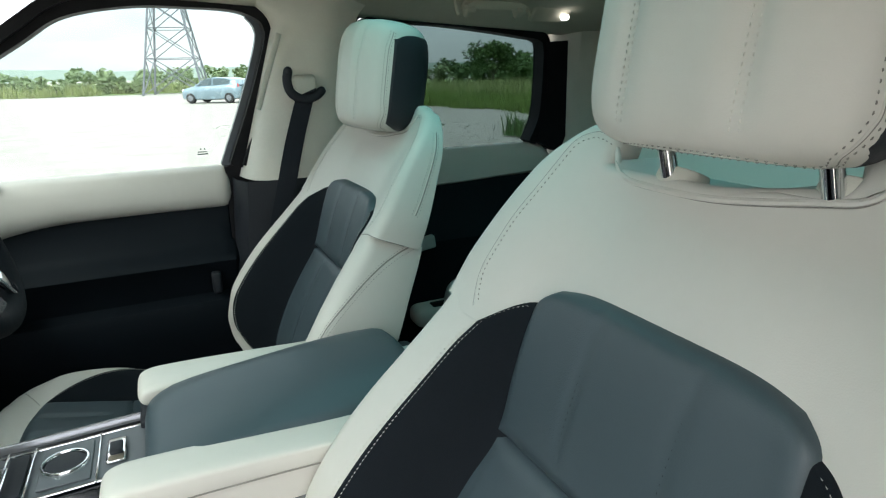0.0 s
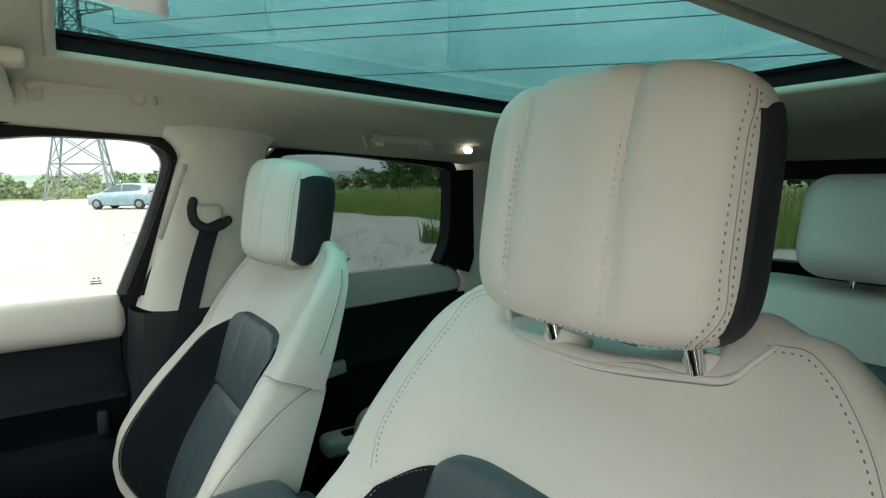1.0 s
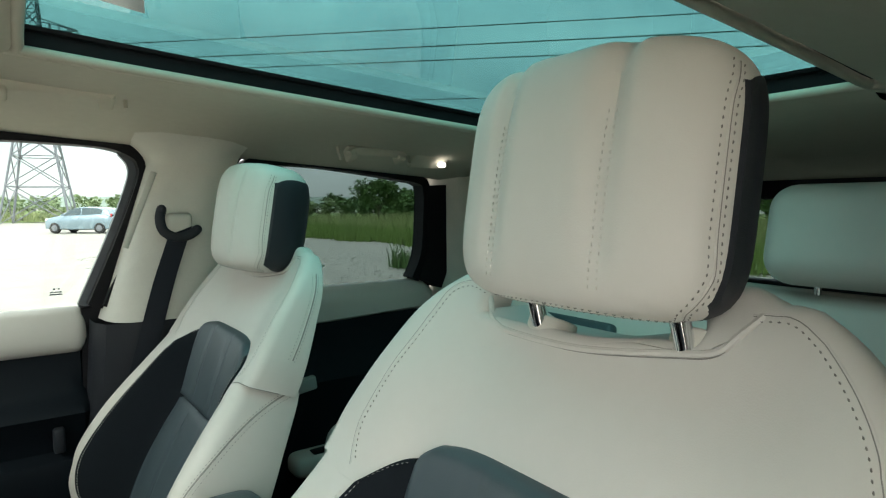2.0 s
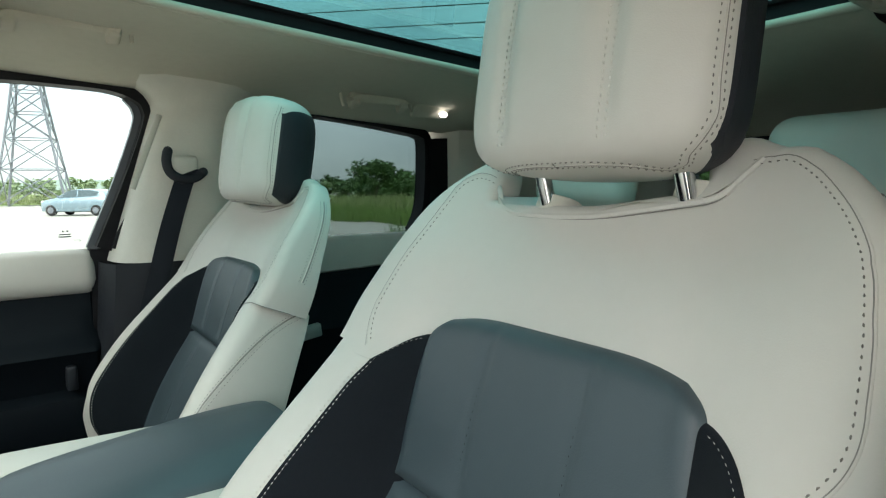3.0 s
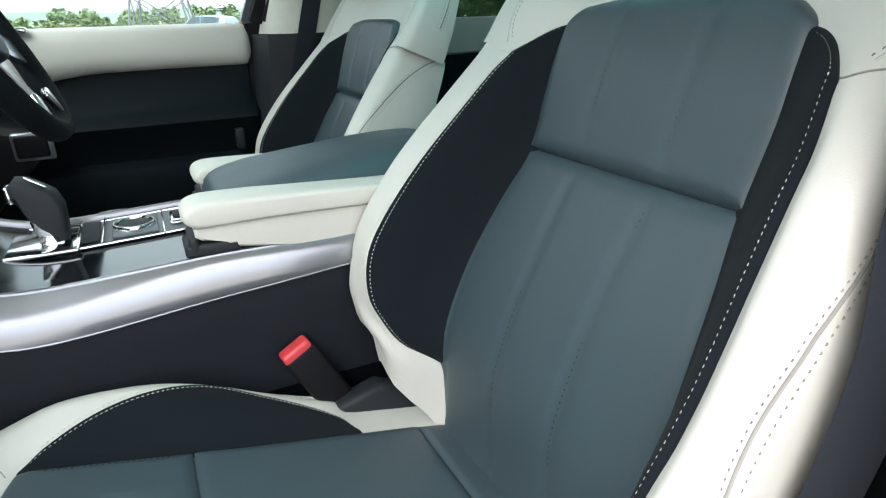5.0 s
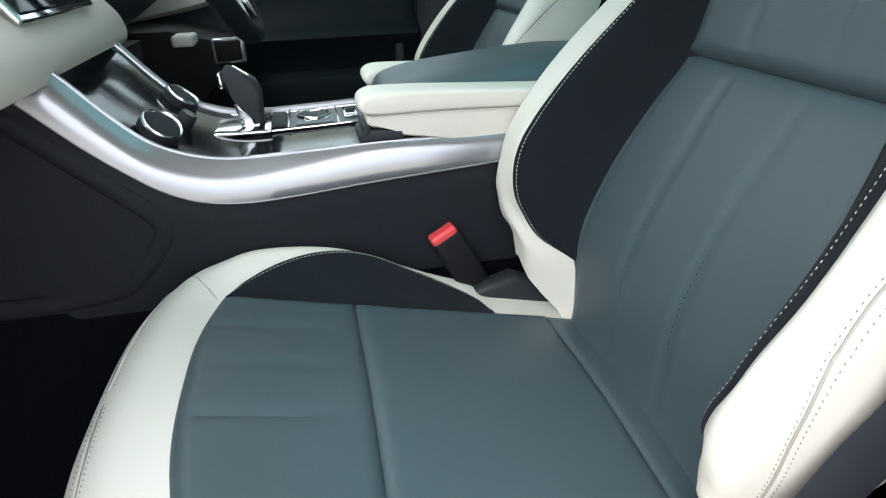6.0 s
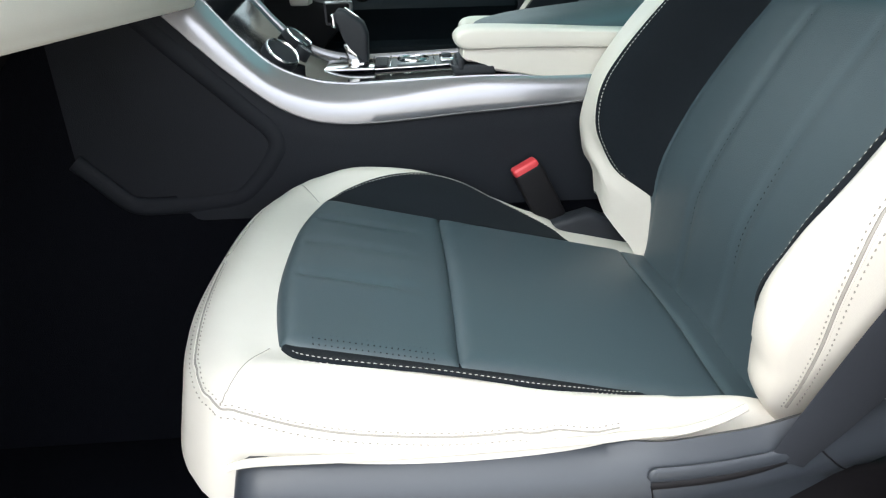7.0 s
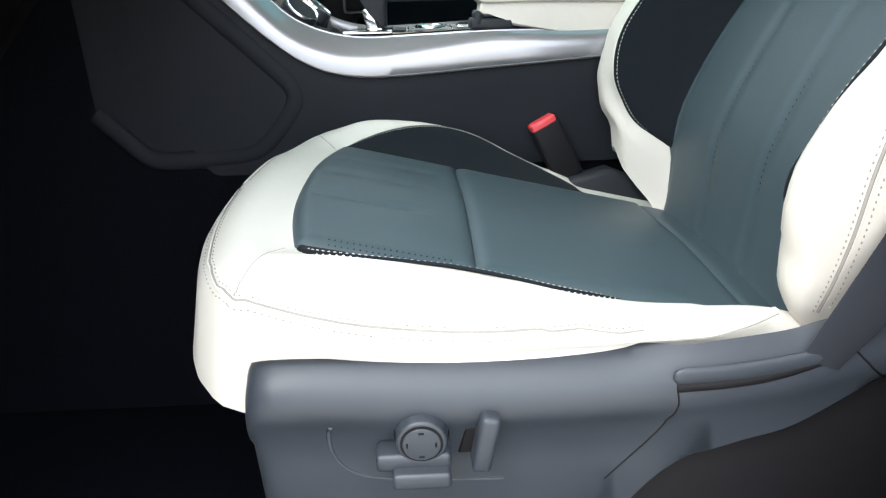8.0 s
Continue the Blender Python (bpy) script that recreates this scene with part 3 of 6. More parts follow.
    part("front_cushion_panel", padded(on_cushion, cush_depth, lambda s: -cin(s) + 0.016 * ease(s, 0.372, 0.408) ** 2, lambda s: cin(s) - 0.016 * ease(s, 0.372, 0.408) ** 2, lambda u: 0.248, lambda u: 0.409 - 0.017 * abs(2 * u - 1) ** 3, lift=0.006, edge=0.016, base=0.005, grooves=(-0.045, 0.02, 0.085), groove_run=(0.15, 0.97), deep=0.0038, nu=60), SLATE, cushion, "slate blue-grey leather front cushion panel with channels")
    for k in (-1, 1):
        rim = cwing_out if k > 0 else cwing_near
        part("suede_wing", padded(on_cushion, cush_depth, lambda s: k * (cin(s) - 0.010), lambda s: k * rim(s), lambda u: 0.075 if k > 0 else 0.060, lambda u: 0.390, lift=0.0008, edge=0.004, base=0.003, nu=24, nv=60), SUEDE, cushion, "black suede cushion wing with ivory edge stitching")
        line = [on_cushion(k * (rim(s) - 0.005), s, cush_depth(k * (rim(s) - 0.005), s) + 0.0012) for s in (0.082 + 0.30 * i / 120 for i in range(121))]
        part("wing_stitching", stitches(line, CN, 0.0024, 0.0005, 0.0047), STITCH, cushion, "ivory contrast stitching")
    # stitched seam round the front and side of the cushion
    for k in (-1, 1):
        side = [(0.236, p, h) for p, h in (((0.02, 0.022), (0.08, 0.020), (0.12, 0.012)) if k > 0 else ((0.13, 0.006),)) + ((0.178, -0.009), (0.247, -0.027), (0.317, -0.037), (0.37, -0.0405))]
        side += [(0.226, 0.405, -0.041), (0.21, 0.433, -0.040), (0.18, 0.453, -0.036), (0.14, 0.463, -0.032), (0.08, 0.466, -0.030), (0.01, 0.467, -0.030)]
        sewn(cushion_skin, smooth_line([on_cushion(k * y, p, h) for y, p, h in side], 9), cushion, "side_stitching", "row of fine thread along the cushion side", rows=(-0.0055, 0.0055), ridge=0.0021, fold_r=0.0011)
        corner = smooth_line([on_cushion(k * y, p, h) for y, p, h in ((0.150, 0.398, -0.014), (0.168, 0.408, -0.016), (0.185, 0.417, -0.020), (0.200, 0.424, -0.027), (0.212, 0.428, -0.036))], 5)
        sewn(cushion_skin, corner, cushion, "corner_stitching", "fold of the corner seam", rows=(), ridge=0.0007)
        for row in (0.005, 0.010, 0.015):
            dots = [on_cushion(k * (cin(p) - row), p + row * 0.2, cush_depth(cin(p) - row, p) + (0.0032 if row < 0.008 else 0.0054)) for p in (0.270 + 0.10 * i / 30 for i in range(31))]
            part("perforations", stitches(dots, CN, 0.0012, 0.0012, 0.0048), RUBBER, cushion, "row of small perforations")
        rim = cwing_out if k > 0 else cwing_near
        edge = [on_cushion(k * (rim(s) + 0.004), s, cush_depth(k * rim(s), s)) for s in (0.085 + 0.29 * i / 80 for i in range(81))]
        sewn(cushion_skin, edge, cushion, "edge_stitching", "tonal thread beside the suede", rows=(0.0,), mat=PALE, ridge=0, crease=False)
    hem = smooth_line([(-0.335, 0.056, 0.826), (-0.312, 0.053, 0.833), (-0.222, 0.053, 0.831), (-0.137, 0.054, 0.831), (-0.068, 0.055, 0.832), (-0.040, 0.057, 0.832), (-0.003, 0.058, 0.832), (0.017, 0.059, 0.836), (0.033, 0.061, 0.840), (0.05, 0.065, 0.845)], 8)
    part("hem", sweep(hem, circle2(0.0032, 8), up=(0, 1, 0)), IVORY, cushion, "ivory piped hem above the side trim")
    # lower trim, drawn about its knob and then set to its true size
    to_size = Matrix.Translation((0.0131, 0.013, -0.1423)) @ Matrix.Diagonal((1.153, 1.0, 1.155, 1))

    def trim_part(name, bm, mat, parent, label, **more):
        bm.transform(to_size)
        return part(name, bm, mat, parent, label, **more)

    section = [(0.066, -0.006), (0.054, -0.0015), (0.040, -0.007), (0.029, -0.015), (0.023, -0.024), (0.022, -0.033), (0.025, -0.042), (0.031, -0.050), (0.033, -0.08), (0.036, -0.14), (0.044, -0.23), (0.07, -0.23)]
    top = spline([(-0.306, 0.818), (-0.301, 0.832), (-0.294, 0.841), (-0.269, 0.8435), (-0.172, 0.8385), (-0.10, 0.8380), (-0.03, 0.8415), (0.004, 0.845), (0.039, 0.850), (0.062, 0.857), (0.10, 0.866), (0.2, 0.870)])
    tuck = spline([(-0.306, 0.022), (-0.300, 0.008), (-0.284, 0.0), (0.2, 0.0)])
    foot = spline([(-0.32, 0.58), (-0.13, 0.58), (-0.09, 0.65), (-0.049, 0.727), (-0.026, 0.755), (0.009, 0.770), (0.044, 0.781), (0.075, 0.802), (0.096, 0.818), (0.122, 0.834)])
    rows = [[Vector((x, 0.022 + (y - 0.022) * (1 - 0.45 * ease(x, -0.08, -0.02)) + tuck(x), max(top(x) + z, foot(x) + (0.004 if i == len(section) - 1 else 0)))) for i, (y, z) in enumerate(section)] for x in [-0.306, -0.304, -0.301, -0.297, -0.290, -0.28, -0.26] + [-0.24 + 0.362 * i / 44 for i in range(45)]]
    bm, vs = grid(rows)
    bm.faces.new(vs[0])
    bm.faces.new(vs[-1])
    trim_skin = surface(bm)
    valance = trim_part("side_trim", bm, VALANCE, seat, "dark grey moulded plastic side trim", sharp=50)
    lip = laid(trim_skin, smooth_line([(-0.033, 0.021, 0.8265), (-0.01, 0.021, 0.8275), (0.015, 0.021, 0.830), (0.04, 0.021, 0.8345), (0.06, 0.021, 0.841)], 8), 0.0, 0.0005)
    lip_bm = sweep([p for p, n in lip], circle2(0.0062, 12, 0.45), up=(0, 1, 0))
    bmesh.ops.create_uvsphere(lip_bm, u_segments=12, v_segments=8, radius=0.0060, matrix=Matrix.Translation(lip[0][0]) @ Matrix.Diagonal((1, 0.45, 1, 1)))
    trim_part("slot_lip", lip_bm, VALANCE, valance, "rounded lip above the belt slot")
    # black strip laid on the trim as the shade inside the belt slot
    slot = laid(trim_skin, smooth_line([(-0.036, 0.021, 0.8185), (-0.015, 0.021, 0.8195), (0.008, 0.021, 0.8215), (0.033, 0.021, 0.827), (0.055, 0.021, 0.835)], 8), 0.0, 0.0)
    trim_part("slot_shade", sweep([p for p, n in slot], circle2(0.0030, 8, 0.5), up=(0, 1, 0)), RUBBER, valance, "narrow black strip for the shade in the belt slot")
    for pts in (((-0.036, 0.818), (-0.034, 0.805), (-0.039, 0.789), (-0.051, 0.770), (-0.072, 0.74)), ((0.066, 0.843), (0.077, 0.833), (0.088, 0.823), (0.094, 0.818))):
        joint = laid(trim_skin, smooth_line([(x, 0.0235 + 0.25 * max(0.0, 0.79 - z) * 0.3, z) for x, z in pts], 10), 0.0, 0.0001)
        trim_part("trim_joint", sweep([p for p, n in joint], circle2(0.0006, 6), up=(0, 1, 0)), RUBBER, valance, "fine joint between the trim pieces")
    knob = trim_part("control_pod", rbox((0.037, 0.014, 0.036), (-0.193, 0.0335, 0.7975), 0.009, seg=4), RUBBER, valance, "black rounded control recess")
    trim_part("lumbar_knob", tube((-0.193, 0.032, 0.7925), (-0.193, 0.0125, 0.7925), 0.0168, 0.0155, sides=36, bevel=0.002), VALANCE, knob, "round four-way lumbar knob")
    trim_part("knob_face", tube((-0.193, 0.0128, 0.7925), (-0.193, 0.0108, 0.7925), 0.0118, sides=36, bevel=0.0008), VALANCE, knob, "raised face of the round knob")
    trim_part("knob_groove", tube((-0.193, 0.0126, 0.7925), (-0.193, 0.0119, 0.7925), 0.0132, sides=36), RUBBER, knob, "dark ring round the knob face")
    for a in range(4):
        c, n = math.cos(a * math.pi / 2), math.sin(a * math.pi / 2)
        trim_part("knob_mark", rbox((0.0012 + 0.0022 * abs(n), 0.0012, 0.0012 + 0.0022 * abs(c)), (-0.193 + 0.0088 * c, 0.0107, 0.7925 + 0.0088 * n), 0.0003), RUBBER, knob, "small moulded mark")
    rocker = rbox((0.047, 0.020, 0.013), (-0.1985, 0.0225, 0.7765), 0.0035)
    rbox((0.036, 0.020, 0.012), (-0.1935, 0.0135, 0.7685), 0.003, bm=rocker)
    trim_part("seat_slide_switch", rocker, VALANCE, valance, "flat seat slide switch")
    trim_part("switch_recess", prism([(-0.170, 0.771), (-0.156, 0.771), (-0.143, 0.814), (-0.160, 0.814)], "y", 0.0275, 0.040, r=0.003), RUBBER, valance, "dark switch recess")
    trim_part("recline_switch", rbox((0.0125, 0.020, 0.042), (-0.1535, 0.0205, 0.788), 0.004, turn=Euler((0, radians(9), 0)).to_matrix()), VALANCE, valance, "upright backrest switch")
    groove = smooth_line([(-0.249, 0.0335, 0.802), (-0.2515, 0.0335, 0.788), (-0.250, 0.034, 0.772), (-0.242, 0.034, 0.759), (-0.226, 0.0345, 0.751), (-0.19, 0.035, 0.747), (-0.14, 0.035, 0.745)], 6)
    groove = [p for p, n in laid(trim_skin, groove)]
    trim_part("moulding_line", sweep(groove, circle2(0.0015, 8), up=(0, 1, 0)), VALANCE, valance, "moulded ridge round the switches")
    # added block that keeps the gap below the hinge black
    part("gap_block", rbox((0.30, 0.036, 0.27), (0.10, 0.066, 0.658), 0.006), RUBBER, seat, "black block added for the dark gap below the hinge")
    base = rbox((0.46, 0.38, 0.14), (-0.05, SEAT_O.y, 0.655), 0.03)
    for k in (-1, 1):
        rbox((0.52, 0.045, 0.05), (-0.05, SEAT_O.y + k * 0.17, 0.492), 0.006, bm=base)
        for fx in (-0.24, 0.13):
            rbox((0.05, 0.03, 0.14), (fx, SEAT_O.y + k * 0.17, 0.56), 0.005, bm=base)
    cover_bm = prism([(-0.012, 0.822), (0.046, 0.838), (0.075, 0.826), (0.12, 0.78), (0.10, 0.74), (-0.01, 0.77)], "y", SEAT_O.y + 0.196, SEAT_O.y + 0.226, r=0.008, seg=3)
    part("hinge_cover", cover_bm, PLASTIC, seat, "dark grey plastic hinge cover")
    part("seat_base", base, PLASTIC, seat, "black seat frame on floor rails")
    return seat


HEAD_W, HEAD_A, HEAD_D, HEAD_S, HEAD_H = 0.113, 0.050, 0.012, 0.6815, 0.0885
HEAD_B = 0.085


def head_scale(s):
    return (1 - min(1.0, abs((s - HEAD_S) / HEAD_H)) ** 3.6) ** (1 / 3.6)


def head_wide(s):
    return (1 - min(1.0, abs((s - HEAD_S) / HEAD_H)) ** 5.5) ** (1 / 5.5)


def seam_off(a, s):
    """How far a place lies from the seam round the headrest's face."""
    if s > 0.632:
        return a - 0.109
    return math.hypot(a - 0.071, s - 0.632) - 0.038 if a > 0.071 else 0.594 - s


def head_groove(y, s):
    a = abs(y)
    run = ease(s, 0.60, 0.64)
    return (0.0052 + 0.0030 * ease(s, 0.68, 0.74)) * run * math.exp(-((a - 0.048) / 0.0080) ** 2) + 0.0012 * math.exp(-(seam_off(a, s) / 0.0028) ** 2) - 0.0015 * math.exp(-((a - 0.024) / 0.02) ** 2)


def headrest_face(y, s):
    """How far the front of the headrest stands forward."""
    k = head_scale(s)
    t = min(0.999, abs(y) / max(1e-6, HEAD_W * head_wide(s)))
    return HEAD_D + HEAD_A * (0.35 + 0.65 * k) * (1 - t ** 2.9) ** (1 / 2.4) - head_groove(y, s)


def head_side(sn, c):
    """The headrest narrows towards its rear."""
    return math.copysign(abs(sn) ** (2 / (3.2 - 0.9 * ease(-c, 0.0, 0.4))), sn) * (1 - 0.10 * max(0.0, -c) ** 1.3)


def head_ring(s, grow=0.0, n=120):
    """The outline of the headrest at one height."""
    k = head_scale(s)
    out = []
    for i in range(n):
        a = math.tau * i / n
        c, sn = math.cos(a), math.sin(a)
        y = math.copysign(abs(sn) ** (2 / 3.2), sn) * (HEAD_W * head_wide(s) + grow)
        if c < 0:
            y = head_side(sn, c) * (HEAD_W * head_wide(s) + grow)
        if c >= 0:
            d = headrest_face(math.copysign(min(abs(y), HEAD_W * head_wide(s) * 0.9985), y), s) + grow if k > 0.02 else HEAD_D
        else:
            d = HEAD_D - abs(c) ** (2 / 2.3) * (HEAD_B * (0.2 + 0.8 * k) + grow)
        out.append(on_head(y, s, d))
    return out


def headrest_pad():
    """A plump pad, rounded all about, with stitched channels down its face."""
    levels = [HEAD_S + HEAD_H * math.sin(radians(-88 + 176 * j / 56)) for j in range(57)]
    bm, vs = grid([head_ring(s) for s in levels], closed=True)
    bm.faces.new(vs[0])
    bm.faces.new(vs[-1])
    return bm


def headrest_shell():
    """The black shell let into the sides and back of the headrest."""
    rows = []
    ends = [(1 - h ** 9) ** (1 / 9) for h in (0.0, 0.15, 0.3, 0.45, 0.6, 0.7, 0.78, 0.85, 0.9, 0.94, 0.97, 0.99)]
    heights = [-1.0] + [-e for e in ends] + [-0.7 + 0.1 * i for i in range(15)] + ends[::-1] + [1.0]
    for j, v in enumerate(heights):
        half = radians(95) * max(0.0, 1 - abs(v) ** 9) ** (1 / 9)
        s = 0.5965 + 0.152 * (v + 1) / 2
        k = head_scale(s)
        row = []
        rim_row = j in (0, len(heights) - 1)
        for i in range(51):
            u = max(-1.0, min(1.0, -1 + 2 * (i - 1) / 48))
            a = math.pi + u * half
            c, sn = math.cos(a), math.sin(a)
            grow = -0.005 if rim_row or i in (0, 50) else 0.0013
            y = head_side(sn, c) * (HEAD_W * head_wide(s) + grow)
            d = HEAD_D - abs(c) ** (2 / 2.3) * (HEAD_B * (0.2 + 0.8 * k) + grow)
            if c > 0:
                d = headrest_face(min(abs(y), HEAD_W * head_wide(s) * 0.9985), s) + grow * 0.5
            row.append(on_head(y, s, d))
        rows.append(row)
    return grid(rows)[0]


passenger_seat = front_seat()
driver_seat = copy_thing(passenger_seat, Matrix.Translation((0.038, SEAT_O.y + SEAT_GAP, 0.455)))
for piece in driver_seat.children_recursive:      # the driver's headrest is pushed further down
    if piece.name.split(".")[0] == "headrest":
        piece.matrix_basis = Matrix.Translation(HU * -0.019 + Vector((-0.010, 0, 0)))


# ---- car shell ----
def far(y, k):
    """The same place on the driver's side (1) or mirrored on the passenger's (-1)."""
    return y if k > 0 else 2 * CENTRE - y


def roof_z(x):
    return 1.652 - 0.06 * x


# headlining with the opening of the glass roof
HOLE_X0, HOLE_X1, HOLE_Y0, HOLE_Y1 = 0.0, 0.89, 0.300, 0.983
lining = bmesh.new()
rail = [(0.983, 0.0), (0.99, -0.010), (1.03, -0.014), (1.10, -0.018), (1.17, -0.026), (1.24, -0.040), (1.31, -0.056), (1.355, -0.068), (1.40, -0.076), (1.46, -0.05)]
xs = [-0.40 + 2.4 * i / 60 for i in range(61)]
for k in (1, -1):
    grid([[Vector((x, far(y, k), roof_z(x) + dz - (0.02 * ease(-x, 0.1, 0.4) if y > 1.2 else 0))) for y, dz in rail] for x in xs], lining)
for x0, x1 in ((-0.40, HOLE_X0), (HOLE_X1, 2.0)):
    n = 24
    near = [x0 + (x1 - x0) * i / n for i in range(n + 1)]
    grid([[Vector((x, HOLE_Y0 + (HOLE_Y1 - HOLE_Y0) * j / 16, roof_z(x) - 0.012 * min(1, min(abs(x - HOLE_X0), abs(x - HOLE_X1)) / 0.02) - 0.0001)) for j in range(17)] for x in near], lining)
# turned-up lip of the opening
lip = smooth_line([(HOLE_X0 + 0.03, HOLE_Y0, 0), (HOLE_X0, HOLE_Y0 + 0.03, 0), (HOLE_X0, HOLE_Y1 - 0.03, 0), (HOLE_X0 + 0.03, HOLE_Y1, 0), (HOLE_X1 - 0.03, HOLE_Y1, 0), (HOLE_X1, HOLE_Y1 - 0.03, 0), (HOLE_X1, HOLE_Y0 + 0.03, 0), (HOLE_X1 - 0.03, HOLE_Y0, 0)], 8, closed=True)
lip = [Vector((p.x, p.y, roof_z(p.x) - 0.002)) for p in lip]
sweep(lip, circle2(0.007, 10), lining, closed=True)
single("ceiling", lining, LINING, "beige cloth headlining round the glass roof", "ceiling", "structure")

frame_bm = bmesh.new()
rows = []
for out, up in ((0.0, 0.002), (0.0, 0.026), (-0.007, 0.028), (-0.009, 0.033), (0.05, 0.033)):
    gx, gy = 1 + out / 0.445, 1 + out / 0.3415
    rows.append([Vector((0.445 + (p.x - 0.445) * gx, 0.6415 + (p.y - 0.6415) * gy, p.z + up)) for p in lip])
grid(rows, frame_bm, closed=True)
single("roof_frame", frame_bm, RUBBER, "black frame round the glass roof", "roof frame", "structure")
pane = bmesh.new()
rbox((1.005, 0.800, 0.005), (0.445, 0.6415, roof_z(0.445) + 0.037), 0.0, turn=Euler((0, math.atan(0.06), 0)).to_matrix(), bm=pane)
single("roof_window", pane, ROOFGLASS, "teal tinted fixed glass roof panel", "roof window", "structure", smooth=False)
# white sheet added under the roof glass as a bright patch
patch_corners = ((0.014, 0.787), (0.038, 0.795), (0.127, 0.817), (0.109, 0.725))
patch_mesh = bmesh.new()
low_ring, high_ring = [[patch_mesh.verts.new((x, y, roof_z(x) + h)) for x, y in patch_corners] for h in (0.0330, 0.0338)]
for ring in (low_ring, high_ring):
    patch_mesh.faces.new(ring)
for i in range(4):
    patch_mesh.faces.new((low_ring[i], low_ring[(i + 1) % 4], high_ring[(i + 1) % 4], high_ring[i]))
single("white_patch", patch_mesh, LAMPGLASS, "white sheet added under the glass roof as a bright patch", "label", smooth=False)
skin = bmesh.new()
for x0, x1, y0, y1 in ((-0.45, -0.06, -0.2, 1.49), (0.95, 2.05, -0.2, 1.49), (-0.06, 0.95, -0.2, 0.240), (-0.06, 0.95, 1.043, 1.49)):
    prism([(x0, roof_z(x0) + 0.034), (x1, roof_z(x1) + 0.034), (x1, roof_z(x1) + 0.040), (x0, roof_z(x0) + 0.040)], "y", y0, y1, bm=skin)
single("roof", skin, SILVER, "silver outer roof skin of the car", "car roof", "structure", smooth=False)


def strip(points, y, width, deep, mat, name, parent, label, k=1):
    """A flat band along a line of x, z points on a side of the car."""
    line = smooth_line([(x, far(y, k), z) for x, z in points], 6)
    return part(name, sweep(line, [(-width / 2, -deep / 2), (width / 2, -deep / 2), (width / 2, deep / 2), (-width / 2, deep / 2)], up=(0, 1, 0)), mat, parent, label)


def front_door():
    door = thing("door_1", (-0.25, 1.42, 0.5), "closed driver's door with ivory upper trim and black card", "car door", "structure")
    low = spline([(-0.95, 1.04), (-0.6, 1.075), (-0.42, 1.105), (-0.30, 1.134), (-0.2, 1.144), (0.11, 1.145)])
    end = spline([(-0.95, 0.0), (0.085, 0.0), (0.098, 0.006), (0.104, 0.016)])
    rows = []
    for x in [-0.95 + 1.035 * i / 50 for i in range(51)] + [0.092, 0.098, 0.102, 0.104]:
        b, e = low(x), end(x)
        rows.append([Vector((x, 1.437, 1.228)), Vector((x, 1.424, 1.237 - e)), Vector((x, 1.405 + e, 1.236 - e)), Vector((x, 1.390 + e, 1.226 - e)), Vector((x, 1.383 + e, 1.205)), Vector((x, 1.381 + e, (1.205 + b) / 2)), Vector((x, 1.386 + e, b + 0.012 + e)), Vector((x, 1.397 + e, b + 0.002 + e)), Vector((x, 1.415, b + e))])
    bm, vs = grid(rows)
    bm.faces.new(vs[-1])
    part("upper_trim", bm, IVORY, door, "ivory leather upper door trim")
    rows = []
    section = [(1.402, 1.15), (1.398, 1.12), (1.392, 1.075), (1.372, 1.055), (1.352, 1.046), (1.345, 1.034), (1.356, 1.015), (1.372, 0.985), (1.378, 0.955), (1.368, 0.948), (1.352, 0.942), (1.347, 0.925), (1.352, 0.86), (1.362, 0.72), (1.372, 0.56), (1.385, 0.48), (1.44, 0.48)]
    for x in [-0.95 + 1.04 * i / 40 for i in range(41)] + [0.10, 0.108, 0.112]:
        e = 0.03 * ease(x, 0.09, 0.114)
        rows.append([Vector((x, min(1.44, y + e), z)) for y, z in section])
    bm, vs = grid(rows)
    bm.faces.new(vs[-1])
    part("door_card", bm, DARK, door, "black leather door card with armrest ledge")
    part("pocket_end", rbox((0.02, 0.03, 0.05), (0.045, 1.358, 0.985), 0.006), PLASTIC, door, "end of the armrest ledge")
    part("window_switches", rbox((0.07, 0.03, 0.012), (-0.36, 1.388, 1.235), 0.004), CHROME, door, "bright window switch plate")
    opening = [(-0.66, 1.236), (-0.46, 1.372), (-0.257, 1.503), (-0.17, 1.557), (-0.05, 1.580), (0.06, 1.581), (0.135, 1.576), (0.187, 1.556), (0.205, 1.53), (0.203, 1.49), (0.16, 1.37), (0.104, 1.236)]
    strip([(x + (0.018 if x > 0.09 else 0), z) for x, z in opening], 1.405, 0.034, 0.05, RUBBER, "window_frame", door, "black rubber window seal")
    strip([(x + (0.036 if x > 0.09 else 0.014), z + (0.020 if z > 1.5 else 0)) for x, z in opening], 1.385, 0.02, 0.05, RUBBER, "door_seal", door, "black door seal")
    inner = [(x - 0.004, z) for x, z in opening[7:]]
    strip(inner, 1.422, 0.02, 0.02, BUTTON, "window_channel", door, "grey window guide")
    pane = prism([(-0.70, 1.20), (-0.257, 1.50), (-0.17, 1.556), (0.14, 1.58), (0.21, 1.55), (0.10, 1.20)], "y", 1.424, 1.428)
    part("window_pane", pane, CLEAR, door, "clear side window glass", smooth=False)
    marks = bmesh.new()
    for i, (x, z, w, h) in enumerate(((0.055, 1.262, 0.022, 0.0025), (0.055, 1.267, 0.020, 0.002), (0.052, 1.273, 0.003, 0.003), (0.060, 1.273, 0.003, 0.003))):
        prism([(x - w / 2, z), (x + w / 2, z), (x + w / 2, z + h), (x - w / 2, z + h)], "y", 1.4205, 1.4235, bm=marks)
